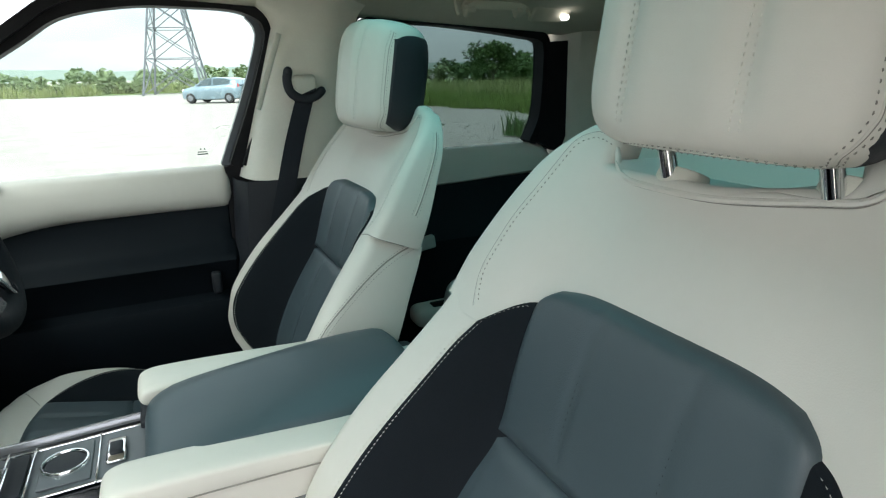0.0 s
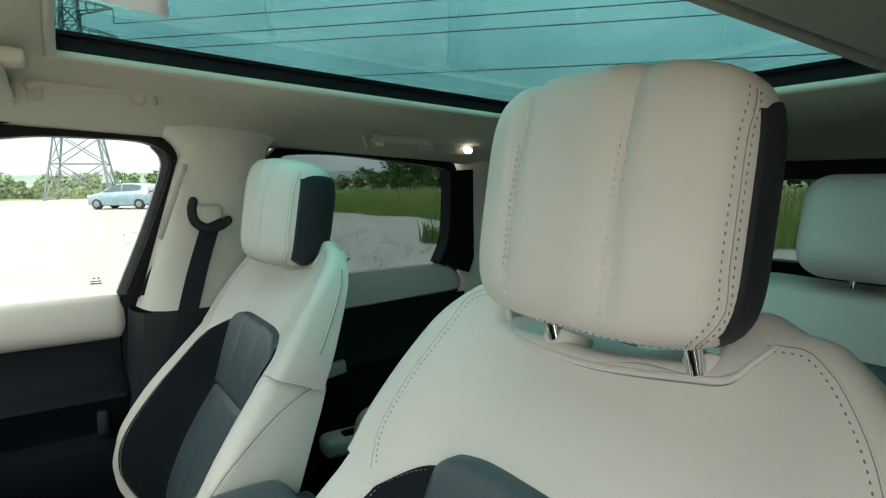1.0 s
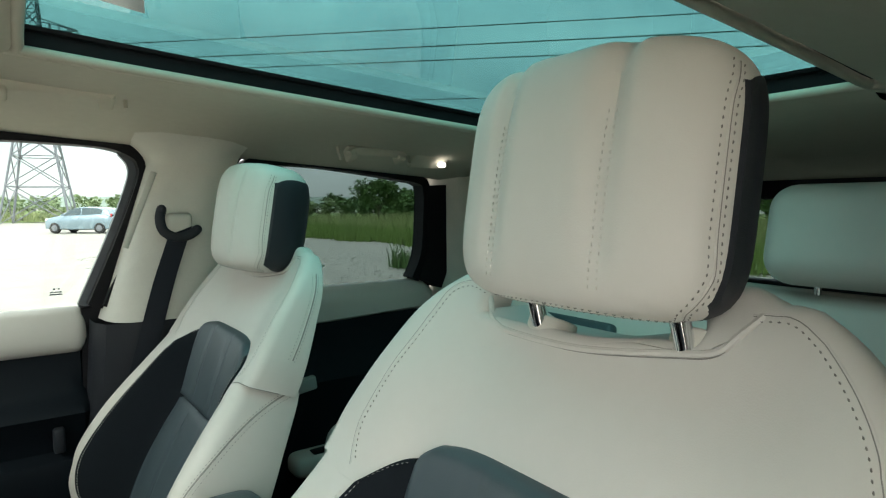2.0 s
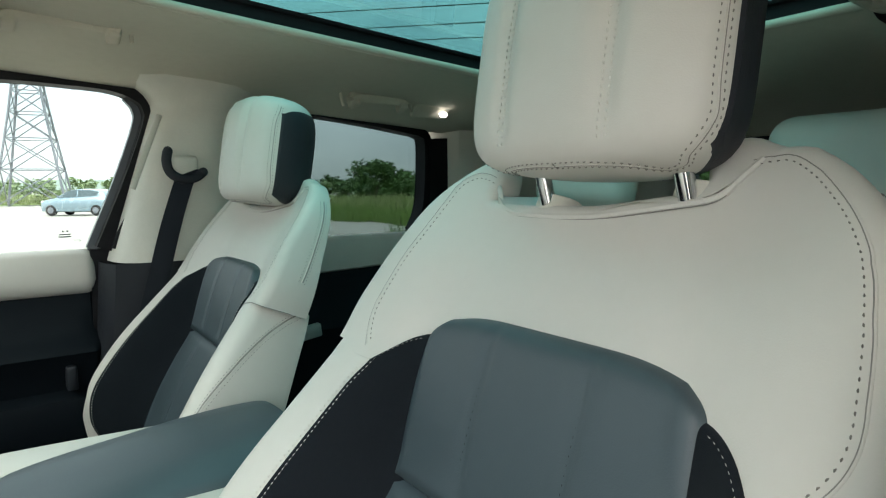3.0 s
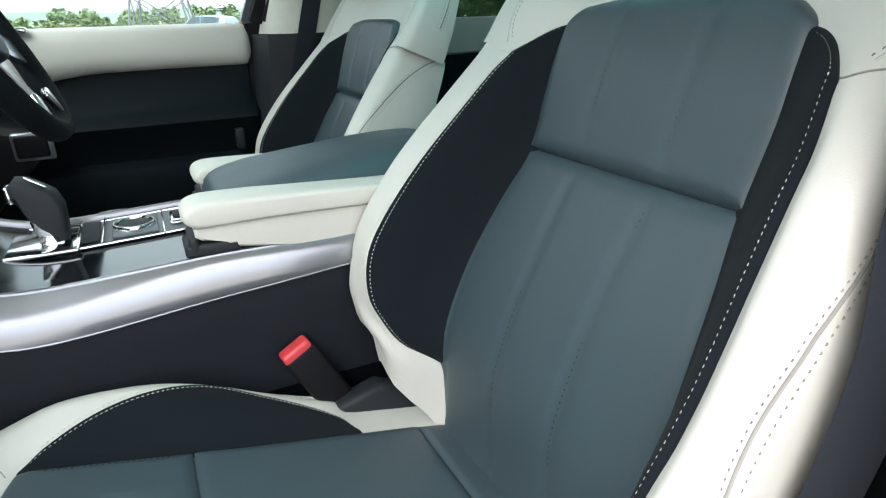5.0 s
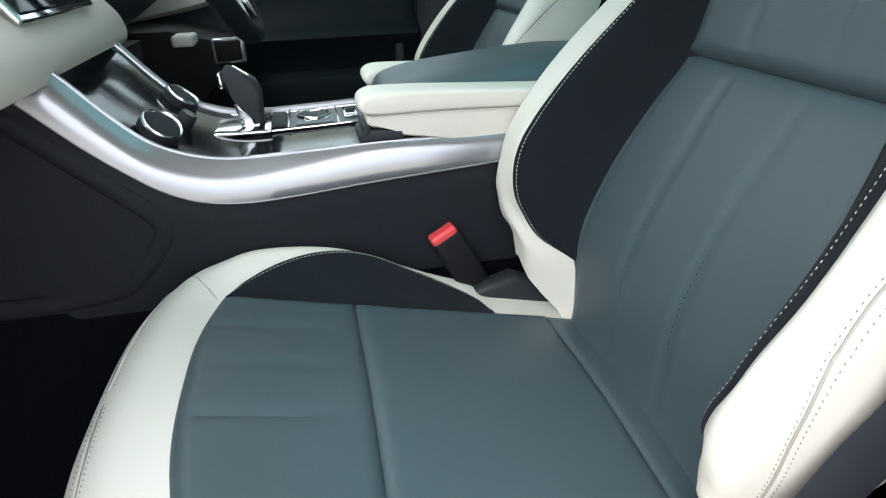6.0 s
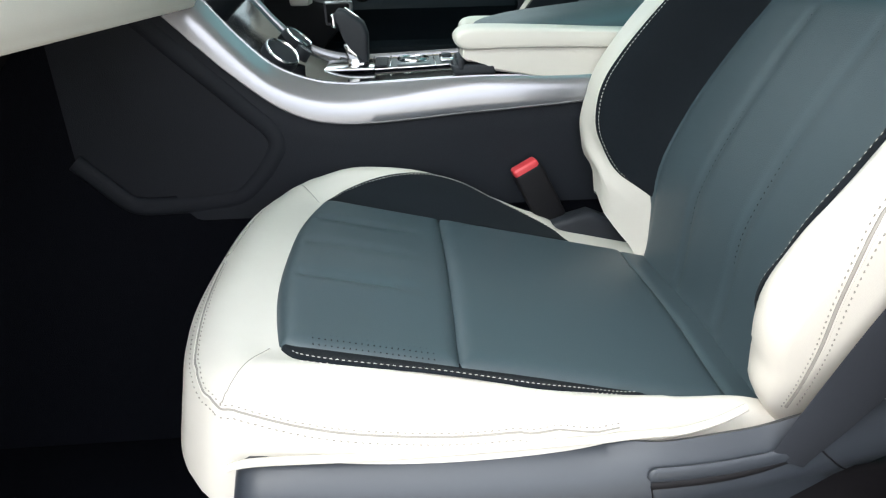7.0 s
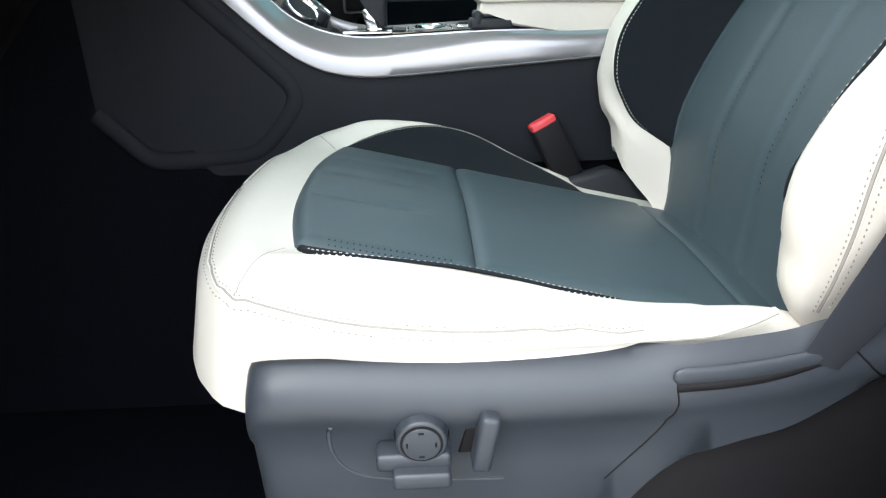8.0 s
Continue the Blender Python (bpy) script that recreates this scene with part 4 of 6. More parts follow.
    part("glass_marks", marks, BUTTON, door, "small grey etched marks on the glass", smooth=False)
    part("outer_skin", rbox((1.06, 0.03, 0.80), (-0.42, 1.465, 0.81), 0.01), SILVER, door, "silver outer door panel")
    return door


front_door()


def pillar(k, name):
    """The middle pillar with its belt guide rail."""
    post = thing(name, (0.25, far(1.38, k), 0.5), "ivory upper and black lower trim of the middle pillar", "pillar", "structure")
    rows = []
    for i in range(31):
        t = min(1.0, i / 18)
        bend = radians(82) * max(0, i - 18) / 12          # rounds over into the headlining
        run = 0.075 * (1 - math.cos(bend))
        z = 1.212 + 0.312 * t + 0.088 * math.sin(bend)
        x0, x1 = 0.128 + 0.095 * t, 0.345 + 0.060 * t
        inn = 1.292 + 0.017 * t - run
        rows.append([Vector((x0 - 0.004 - run * 2.8, far(1.392, k), z)), Vector((x0 + 0.004 - run * 2.6, far(inn + 0.050, k), z)), Vector((x0 + 0.016 - run * 2.2, far(inn + 0.018, k), z)), Vector((x0 + 0.040 - run * 1.2, far(inn, k), z)), Vector((x0 + 0.10, far(inn - 0.006, k), z)), Vector((x1 - 0.05 + run * 1.2, far(inn - 0.002, k), z)), Vector((x1 - 0.01 + run * 2.2, far(inn + 0.02, k), z)), Vector((x1 + run * 2.8, far(1.40, k), z))])
    part("upper_trim", grid(rows)[0], PILLAR, post, "ivory plastic pillar trim")
    part("height_rail", sweep([(0.165 + 0.06 * i / 8, far(1.2985 + 0.018 * i / 8, k), 1.36 + 0.15 * i / 8) for i in range(9)], circle2(0.006, 8, 0.4), up=(0, 1, 0)), PILLAR, post, "slim guide rail for the belt")
    rows = []
    for i in range(17):
        t = i / 16
        z = 1.2115 - 0.75 * t
        wide = 0.02 * ease(t, 0.5, 1.0)
        step = 0.012 * ease(t, 0.10, 0.13)
        rows.append([Vector((0.108 - 0.05 * t - wide, far(1.40, k), z)), Vector((0.112 - 0.05 * t - wide, far(1.34, k), z)), Vector((0.128 - 0.05 * t - wide, far(1.302 + step, k), z)), Vector((0.17 - 0.03 * t, far(1.288 + step, k), z)), Vector((0.29, far(1.288 + step, k), z)), Vector((0.335 + wide, far(1.31 + step, k), z)), Vector((0.352 + wide, far(1.40, k), z))])
    part("lower_trim", grid(rows)[0], PLASTIC, post, "black plastic lower pillar trim")
    part("core", prism([(0.085, 0.48), (0.095, 1.235), (0.114, 1.236), (0.222, 1.545), (0.19, 1.605), (0.47, 1.600), (0.385, 1.50), (0.36, 1.20), (0.36, 0.48)], "y", far(1.394, k), far(1.45, k)), RUBBER, post, "black outer pillar")
    return post


def open_door():
    """The passenger's own door, out of view, swung wide open towards the front to cut side light."""
    door = thing("door_2", (-0.78, -0.18, 0.5), "unseen passenger door swung wide open to block side light, black inner card", "car door", "structure")
    swing = Matrix.Translation((-0.78, -0.18, 0)) @ Matrix.Rotation(radians(-108), 4, "Z")
    part("door_card", shifted(rbox((1.02, 0.07, 0.72), (0.51, 0.0, 0.84), 0.02), swing), DARK, door, "black leather door card")
    part("outer_skin", shifted(rbox((1.04, 0.03, 0.76), (0.51, -0.055, 0.83), 0.01), swing), SILVER, door, "silver outer door panel")
    part("upper_trim", shifted(rbox((1.00, 0.06, 0.07), (0.51, 0.005, 1.238), 0.015), swing), IVORY, door, "ivory leather upper door trim")
    for a, b in (((0.02, 1.27), (0.40, 1.55)), ((0.40, 1.55), (0.86, 1.56)), ((0.86, 1.56), (1.0, 1.27))):
        bar = sweep([(a[0], -0.03, a[1]), (b[0], -0.03, b[1])], [(-0.018, -0.02), (0.018, -0.02), (0.018, 0.02), (-0.018, 0.02)], up=(0, 1, 0))
        part("window_frame", shifted(bar, swing), RUBBER, door, "black window frame")
    part("window_pane", shifted(prism([(0.02, 1.25), (0.40, 1.54), (0.86, 1.55), (1.0, 1.25)], "y", -0.032, -0.028), swing), CLEAR, door, "clear side window glass", smooth=False)


open_door()
pillar(1, "wall_pillar_right")
pillar(-1, "wall_pillar_left")


def belt(points, turn_points, k, anchor):
    b = thing("seat_belt", anchor, "black webbing seat belt hanging from the middle pillar", "seat belt", group="front seat belts")
    line = smooth_line(points, 8)
    rows = []
    for i, p in enumerate(line):
        t = i / (len(line) - 1)
        w = Vector(turn_points[0]).lerp(Vector(turn_points[1]), t) * 0.024
        n = Vector((0, 0.0009 * k, 0.0))
        rows.append([p - w, p + n, p + w, p - n])
    bm, vs = grid(rows, closed=True)
    part("webbing", bm, WEB, b, "black woven webbing")
    return b


# driver's belt with its hooked guide
drv = belt([(0.262, 1.272, 1.392), (0.232, 1.276, 1.30), (0.205, 1.279, 1.20), (0.18, 1.282, 1.10), (0.16, 1.285, 0.95), (0.15, 1.288, 0.70)], ((0.92, -0.1, 0.38), (0.95, 0, 0.3)), -1, (0.15, 1.288, 0.70))
hook = smooth_line([(0.228, 1.272, 1.435), (0.224, 1.270, 1.415), (0.230, 1.268, 1.392), (0.252, 1.268, 1.379), (0.278, 1.268, 1.383), (0.294, 1.270, 1.394)], 6)
bm = sweep(hook, circle2(0.0095, 12, 0.7), up=(0, 1, 0))
for e in (hook[0], hook[-1]):
    bmesh.ops.create_uvsphere(bm, u_segments=12, v_segments=8, radius=0.0092, matrix=Matrix.Translation(e))
part("belt_guide", bm, PLASTIC, drv, "black hooked belt guide")
part("guide_cap", rbox((0.05, 0.02, 0.045), (0.262, 1.283, 1.405), 0.01), PILLAR, drv, "ivory cover behind the belt guide")
# passenger's belt, close to the door opening
psg = thing("seat_belt", (0.07, 0.018, 0.85), "black webbing seat belt running down beside the seat", "seat belt", group="front seat belts")
front_edge = smooth_line([(0.268, -0.040, 1.46), (0.200, -0.012, 1.385), (0.168, 0.014, 1.31), (0.158, 0.031, 1.238), (0.153, 0.031, 1.191), (0.144, 0.026, 1.144), (0.131, 0.017, 1.087), (0.110, 0.018, 1.003), (0.094, 0.026, 0.951), (0.080, 0.034, 0.893), (0.064, 0.036, 0.845), (0.058, 0.037, 0.822)], 8)
across = [Vector((1.0, -0.25, 0.12)).lerp(Vector((0.9, -0.12, -0.30)), i / (len(front_edge) - 1)).normalized() * (0.047 - 0.020 * ease(i / (len(front_edge) - 1), 0.75, 1.0)) for i in range(len(front_edge))]
bm, vs = grid([[p, p + w * 0.06 + Vector((0, -0.0009, 0)), p + w * 0.94 + Vector((0, -0.0009, 0)), p + w, p + w * 0.5 + Vector((0, 0.0009, 0))] for p, w in zip(front_edge, across)], closed=True)
part("webbing", bm, WEB, psg, "black woven webbing")
part("belt_guide", rbox((0.075, 0.02, 0.035), (0.295, -0.050, 1.47), 0.008), PLASTIC, psg, "black belt guide")


def rear_door(k, name):
    door = thing(name, (0.68, far(1.42, k), 0.5), "closed rear door with ivory trim, dark card and privacy glass", "car door", "structure")
    rows = []
    for i in range(33):
        x = 0.34 + 0.645 * i / 32
        e = 0.02 * ease(x, 0.955, 0.985)
        b = 1.134 + 0.012 * ease(x, 0.6, 0.98)
        t = 1.233 - 0.03 * ease(x, 0.93, 0.985)
        rows.append([Vector((x, far(y + e, k), z)) for y, z in ((1.447, t - 0.008), (1.435, t), (1.412, t - 0.001), (1.400, t - 0.012), (1.394, t - 0.03), (1.392, (t + b) / 2), (1.400, b + 0.01), (1.42, b))])
    part("upper_trim", grid(rows)[0], IVORY, door, "ivory leather upper door trim")
    section = [(1.412, 1.145), (1.404, 1.10), (1.396, 1.05), (1.372, 1.02), (1.36, 1.0), (1.37, 0.95), (1.385, 0.8), (1.39, 0.5), (1.44, 0.48)]
    part("door_card", grid([[Vector((0.34 + 0.70 * i / 20, far(y, k), z)) for y, z in section] for i in range(21)])[0], DARK, door, "black leather door card")
    lever = rbox((0.055, 0.02, 0.034), (0.560, far(1.362, k), 1.000), 0.005, turn=Euler((0, radians(-8), 0)).to_matrix())
    part("door_lever", lever, BEIGE, door, "pale door lever plate")
    rest = part("door_pull", rbox((0.17, 0.075, 0.055), (0.60, far(1.355, k), 0.805), 0.022, seg=5), IVORY, door, "ivory door pull")
    part("pull_recess", rbox((0.07, 0.03, 0.012), (0.60, far(1.345, k), 0.830), 0.005), RUBBER, rest, "dark recess in the pull")
    top = [(0.36, 1.20), (0.372, 1.35), (0.40, 1.47), (0.435, 1.53), (0.48, 1.548), (0.6, 1.550), (0.75, 1.537), (0.88, 1.521), (0.925, 1.513), (0.945, 1.49), (0.945, 1.40), (0.935, 1.30), (0.905, 1.235)]
    strip(top, 1.412, 0.024, 0.05, RUBBER, "window_frame", door, "black rubber window seal", k)
    strip([(0.985, 1.50), (0.99, 1.40), (0.985, 1.30), (0.955, 1.22)], 1.408, 0.085, 0.05, RUBBER, "rear_quarter_seal", door, "wide black trim behind the window", k)
    pane = prism([(0.34, 1.20), (0.40, 1.53), (0.48, 1.56), (0.94, 1.53), (0.98, 1.20)], "y", far(1.430, k), far(1.434, k))
    part("window_pane", pane, PRIVACY, door, "dark privacy window glass", smooth=False)
    part("outer_skin", rbox((0.80, 0.03, 0.80), (0.72, far(1.47, k), 0.81), 0.01), SILVER, door, "silver outer door panel")
    return door


rear_door(1, "door_2")
rear_door(-1, "door_3")


def rear_quarter(k, name):
    rows = []
    for i in range(13):
        t = i / 12
        z = 0.48 + 1.13 * t
        inn = 1.36 - 0.03 * t
        rows.append([Vector((0.985 + 0.015 * (1 - t), far(1.44, k), z)), Vector((1.0, far(1.40, k), z)), Vector((1.03, far(inn + 0.02, k), z)), Vector((1.10, far(inn, k), z)), Vector((2.0, far(inn - 0.08, k), z)), Vector((2.0, far(1.5, k), z)), Vector((0.99, far(1.5, k), z))])
    return single(name, grid(rows)[0], PILLAR, "ivory plastic rear pillar trim", "wall", "structure")


rear_quarter(1, "wall_quarter_right")
rear_quarter(-1, "wall_quarter_left")
# tail with its window
tail = bmesh.new()
for size, at in (((0.06, 1.7, 0.75), (2.02, CENTRE, 0.82)), ((0.06, 1.7, 0.14), (2.02, CENTRE, 1.53)), ((0.06, 0.30, 0.30), (2.02, CENTRE - 0.72, 1.33)), ((0.06, 0.30, 0.30), (2.02, CENTRE + 0.72, 1.33))):
    rbox(size, at, 0.01, bm=tail)
single("wall_tail", tail, PLASTIC, "black inner tailgate round the rear window", "tailgate", "structure")
single("window_rear", rbox((0.005, 1.2, 0.30), (2.045, CENTRE, 1.33), 0), PRIVACY, "dark rear window glass", "window", "structure", smooth=False)

# floor, bulkhead and windscreen
floor_bm = bmesh.new()
rows = [[Vector((-1.25 + 3.3 * i / 66, -0.16 + 1.62 * j / 40, 0.462 + 0.006 * noise.noise((i * 0.6, j * 0.6, 0)) + 0.25 * ease(-(-1.25 + 3.3 * i / 66), 0.85, 1.25))) for j in range(41)] for i in range(67)]
grid(rows, floor_bm)
single("floor", floor_bm, CARPET_AND_SHADE, "black carpet on the car floor", "floor", "structure")
single("wall_sill", rbox((1.35, 0.10, 0.22), (-0.50, -0.17, 0.40), 0.02), PLASTIC, "black door sill below the opening", "sill", "structure")
single("floor_pan", rbox((3.4, 1.75, 0.06), (0.4, CENTRE, 0.40), 0.01), PLASTIC, "black underside of the car", "floor pan", "structure")
single("wall_bulkhead", rbox((0.06, 1.66, 0.70), (-1.25, CENTRE, 0.85), 0.02), PLASTIC, "black bulkhead behind the dashboard", "bulkhead", "structure")
screen_pane = bmesh.new()
prism([(-1.10, 1.20), (-0.42, 1.66), (-0.416, 1.655), (-1.096, 1.195)], "y", -0.12, 1.41, bm=screen_pane)
single("windscreen", screen_pane, CLEAR, "clear raked windscreen", "windscreen", "structure", smooth=False)
for k in (1, -1):
    line = [(-1.12, far(1.44, k), 1.19), (-0.80, far(1.425, k), 1.42), (-0.42, far(1.40, k), 1.645)]
    single("wall_front_pillar_" + ("right" if k > 0 else "left"), sweep(smooth_line(line, 8), circle2(0.035, 12)), PILLAR, "ivory trim of the windscreen pillar", "pillar", "structure")

# out of view; lengthened to keep side light out of the footwell
single("wall_fender", rbox((0.62, 0.06, 0.85), (-0.965, -0.15, 0.85), 0.02), PLASTIC, "unseen black front wing behind the door opening, blocking side light", "wall", "structure")

# ---- roof fittings ----
def grab_handle(at, length):
    h = thing("grab_handle", at, "beige folding grab handle on the headlining", "grab handle", group="grab handles")
    a, k = Vector(at), (1 if at[1] > CENTRE else -1)
    out = Vector((0, -0.95 * k, -0.45)).normalized()
    down = Vector((0, -0.45 * k, -0.9)).normalized()
    up = -down
    bar = [a + Vector((x, 0, 0)) + out * 0.020 + up * (0.010 - 0.012 * abs(2 * x / length) ** 6) for x in (length * (i / 24 - 0.5) for i in range(25))]
    part("grip", sweep(bar, [(-0.009, -0.006), (-0.004, -0.0085), (0.004, -0.0085), (0.009, -0.006), (0.009, 0.006), (0.004, 0.0085), (-0.004, 0.0085), (-0.009, 0.006)], up=out), LINING, h, "beige moulded grip")
    for e in (-1, 1):
        part("handle_foot", rbox((0.022, 0.030, 0.034), a + Vector((e * (length / 2 - 0.010), 0, 0)) + out * 0.006 + down * 0.006, 0.006, turn=Euler((radians(-27 * k), 0, 0)).to_matrix()), LINING, h, "square handle foot")
    rim = smooth_line([a + Vector((x, 0, 0)) + out * 0.002 - down * z for x, z in ((-length / 2 - 0.018, -0.026), (-length / 2 - 0.016, 0.012), (-length / 2 + 0.006, 0.027), (length / 2 - 0.006, 0.027), (length / 2 + 0.016, 0.012), (length / 2 + 0.018, -0.026))], 6)
    part("recess_rim", sweep(rim, circle2(0.0035, 10), up=out), LINING, h, "soft rim of the handle recess")
    return h


grab_handle((0.050, 1.145, 1.629), 0.165)
grab_handle((0.690, 1.240, 1.568), 0.15)
grab_handle((0.685, 0.053, 1.572), 0.15)
lamp = thing("reading_lamp", (0.86, 1.24, 1.552), "small reading lamp with a bright lens in a beige surround", "reading lamp")
lamp_turn = Euler((radians(-42), 0, 0)).to_matrix()
part("surround", rbox((0.11, 0.05, 0.016), (0.855, 1.247, 1.556), 0.007, turn=lamp_turn), LINING, lamp, "beige plastic surround")
part("lens", rbox((0.022, 0.013, 0.012), (0.884, 1.231, 1.545), 0.005, turn=lamp_turn), BRIGHT_LENS, lamp, "white lamp lens")
visor = thing("sun_visor", (-0.10, 0.93, 1.615), "beige sun visor folded against the headlining", "sun visor")
part("visor_panel", rbox((0.15, 0.40, 0.02), (-0.125, 1.06, 1.612), 0.009), LINING, visor, "beige padded panel")
part("visor_clip", rbox((0.026, 0.045, 0.018), (-0.040, 0.845, 1.618), 0.006), LINING, visor, "visor clip")

# ---- centre console ----
CONSOLE_Y = 0.650
console = thing("centre_console", (-0.1, CONSOLE_Y, 0.47), "black centre console with silver side trim and gloss controls", "centre console")
lower_edge = spline([(-0.62, 1.262), (-0.5303, 1.1512), (-0.4634, 1.0818), (-0.426, 1.0428), (-0.3895, 1.0097), (-0.3566, 0.9846), (-0.3148, 0.966), (-0.2556, 0.959), (-0.1245, 0.9649), (0.0383, 0.9757), (0.2, 0.990)])
upper_edge = spline([(-0.60, 1.290), (-0.5079, 1.1869), (-0.4347, 1.1107), (-0.4002, 1.0694), (-0.3647, 1.0348), (-0.3219, 1.0146), (-0.2743, 1.0062), (-0.1854, 1.0075), (-0.0996, 1.0102), (0.0312, 1.0085), (0.2, 1.014)])


def waist(x):
    """The lower flank draws in towards the rear."""
    return 0.014 * ease(x, -0.33, -0.08)


xs = [-0.60 + 0.78 * i / 90 for i in range(91)]
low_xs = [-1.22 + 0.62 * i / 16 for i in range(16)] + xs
for k in (1, -1):
    rows = []
    for x in low_xs:
        if x > -0.60:
            z = lower_edge(x)
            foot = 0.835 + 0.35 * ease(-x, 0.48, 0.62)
            rows.append([Vector((x, y + waist(x) if k > 0 else 2 * CONSOLE_Y - y - waist(x), max(zz, min(z, foot)))) for y, zz in ((0.508, z + 0.006), (0.504, z), (0.503, z - 0.03), (0.503, z - 0.06), (0.5025, (z + foot) / 2), (0.502, foot))])
    part("side_panel", grid(rows)[0], SOFT, console, "black soft side of the console")
    # lower and forward flank: the footwell's shade is put into its colour
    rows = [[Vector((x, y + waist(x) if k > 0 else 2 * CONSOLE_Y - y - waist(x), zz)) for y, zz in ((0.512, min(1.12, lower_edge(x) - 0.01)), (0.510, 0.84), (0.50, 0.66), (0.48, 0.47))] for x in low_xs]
    part("shaded_side", grid(rows)[0], CARPET_AND_SHADE, console, "near-black console flank with the footwell shade in its colour")
for k in (1, -1):
    rows = []
    for x in xs:
        a, b = lower_edge(x), upper_edge(x)
        w = waist(x)
        pts = [(0.500 + w, a), (0.4975 + w, a + 0.003), (0.498 + w * 0.9, a + (b - a) * 0.3), (0.503 + w * 0.7, a + (b - a) * 0.6), (0.513 + w * 0.3, a + (b - a) * 0.86), (0.521, b), (0.5225, b + 0.001), (0.5235, b - 0.003)]
        rows.append([Vector((x, y if k > 0 else 2 * CONSOLE_Y - y, z)) for y, z in pts])
    part("silver_trim", grid(rows)[0], SILVER, console, "satin silver trim band")
    rows = []
    for x in xs:
        b = upper_edge(x)
        pts = [(0.5235, b - 0.002), (0.525, b + 0.0025), (0.529, b + 0.003), (0.531, b + 0.0005), (0.532, b - 0.006)]
        rows.append([Vector((x, y if k > 0 else 2 * CONSOLE_Y - y, z)) for y, z in pts])
    part("chrome_line", grid(rows)[0], SILVER, console, "thin bright line on the trim")
    rows = [[Vector((x, (y + waist(x) if k > 0 else 2 * CONSOLE_Y - y - waist(x)), lower_edge(x) + z)) for y, z in ((0.4985, 0.001), (0.4967, 0.0020), (0.4975, 0.0032))] for x in xs]
    part("chrome_line", grid(rows)[0], SILVER, console, "thin bright line on the trim")
top_rows = [[Vector((x, 0.530 + (0.770 - 0.530) * j / 10, upper_edge(x) - 0.006)) for j in range(11)] for x in xs]
part("gloss_top", grid(top_rows)[0], GLOSS, console, "piano black console top and control panel")
# control strip between the bright rails
strip_z = upper_edge(-0.15) - 0.003
STRIP_A, STRIP_B = 0.652, 0.752
STRIP_Y = (STRIP_A + STRIP_B) / 2
for y in (STRIP_A, STRIP_B):
    part("bright_rail", sweep([(-0.30 + 0.33 * i / 20, y, upper_edge(-0.30 + 0.33 * i / 20) - 0.003) for i in range(21)], circle2(0.0018, 8)), CHROME, console, "bright rail beside the switches")
part("switch_strip", grid([[Vector((x, STRIP_A + (STRIP_B - STRIP_A) * j / 8, upper_edge(x) - 0.0035)) for j in range(9)] for x in xs if -0.305 < x < 0.05])[0], BUTTON, console, "dark grey switch strip")
for x, w in ((-0.230, 0.020), (-0.180, 0.052)):
    part("switch_key", rbox((w, 0.08, 0.003), (x, STRIP_Y, strip_z + 0.0002), 0.0012), BUTTON if w > 0.03 else PLASTIC, console, "flat switch key")
for x in (-0.243, -0.216, -0.148):
    part("bright_divider", rbox((0.0025, 0.104, 0.003), (x, STRIP_Y, strip_z + 0.0008), 0.001), CHROME, console, "bright divider bar")
dial_ring = bmesh.new()
for ri, ro, z0, z1 in ((0.021, 0.025, 0.0, 0.006),):
    rows = [[Vector((-0.181 + r * math.cos(a), STRIP_Y + r * math.sin(a), strip_z + z)) for a in (math.tau * i / 40 for i in range(40))] for r, z in ((ro, z0), (ro, z1 * 0.7), (ro - 0.0012, z1), (ri + 0.0012, z1), (ri, z1 * 0.7), (ri, z0))]
    grid(rows, dial_ring, closed=True)
part("terrain_dial", dial_ring, CHROME, console, "round bright ring of the terrain dial")
part("dial_cap", tube((-0.181, STRIP_Y, strip_z), (-0.181, STRIP_Y, strip_z + 0.004), 0.0198, sides=36, bevel=0.001), PLASTIC, console, "black cap inside the dial")
part("parking_switch", rbox((0.022, 0.05, 0.006), (-0.129, STRIP_Y, strip_z + 0.003), 0.004), CHROME, console, "bright parking brake switch")
part("parking_key", rbox((0.014, 0.022, 0.006), (-0.129, STRIP_Y, strip_z + 0.007), 0.002), PLASTIC, console, "black key on the parking brake switch")
for i in range(3):
    part("tray_grip", rbox((0.004, 0.024, 0.004), (-0.128 + 0.008 * i, 0.560, upper_edge(-0.11) - 0.001), 0.0015), CHROME, console, "bright grip bar")
# gear selector
sel_shift = Matrix.Translation((-0.014, 0.038, 0.006))
selector = thing("gear_selector", (-0.267, 0.678, 1.006), "black gear selector with chrome stem and edges", "gear selector")
part("boot_plate", shifted(rbox((0.075, 0.085, 0.006), (-0.262, 0.645, 0.999), 0.0025), sel_shift), CHROME, selector, "bright plate at the foot")
stem = prism([(-0.264, 0.998), (-0.240, 0.998), (-0.244, 1.020), (-0.262, 1.034), (-0.270, 1.030)], "y", 0.632, 0.652, r=0.003)
part("stem", shifted(stem, sel_shift), CHROME, selector, "chrome stem")
grip = prism([(-0.248, 1.004), (-0.234, 1.006), (-0.232, 1.045), (-0.238, 1.062), (-0.262, 1.079), (-0.274, 1.081), (-0.281, 1.073), (-0.280, 1.060), (-0.264, 1.044), (-0.254, 1.028)], "y", 0.622, 0.660, r=0.006, seg=3)
part("grip", shifted(grip, sel_shift), PLASTIC, selector, "black angular grip")
part("trigger", shifted(rbox((0.008, 0.022, 0.020), (-0.2815, 0.641, 1.064), 0.003), sel_shift), CHROME, selector, "chrome release button")
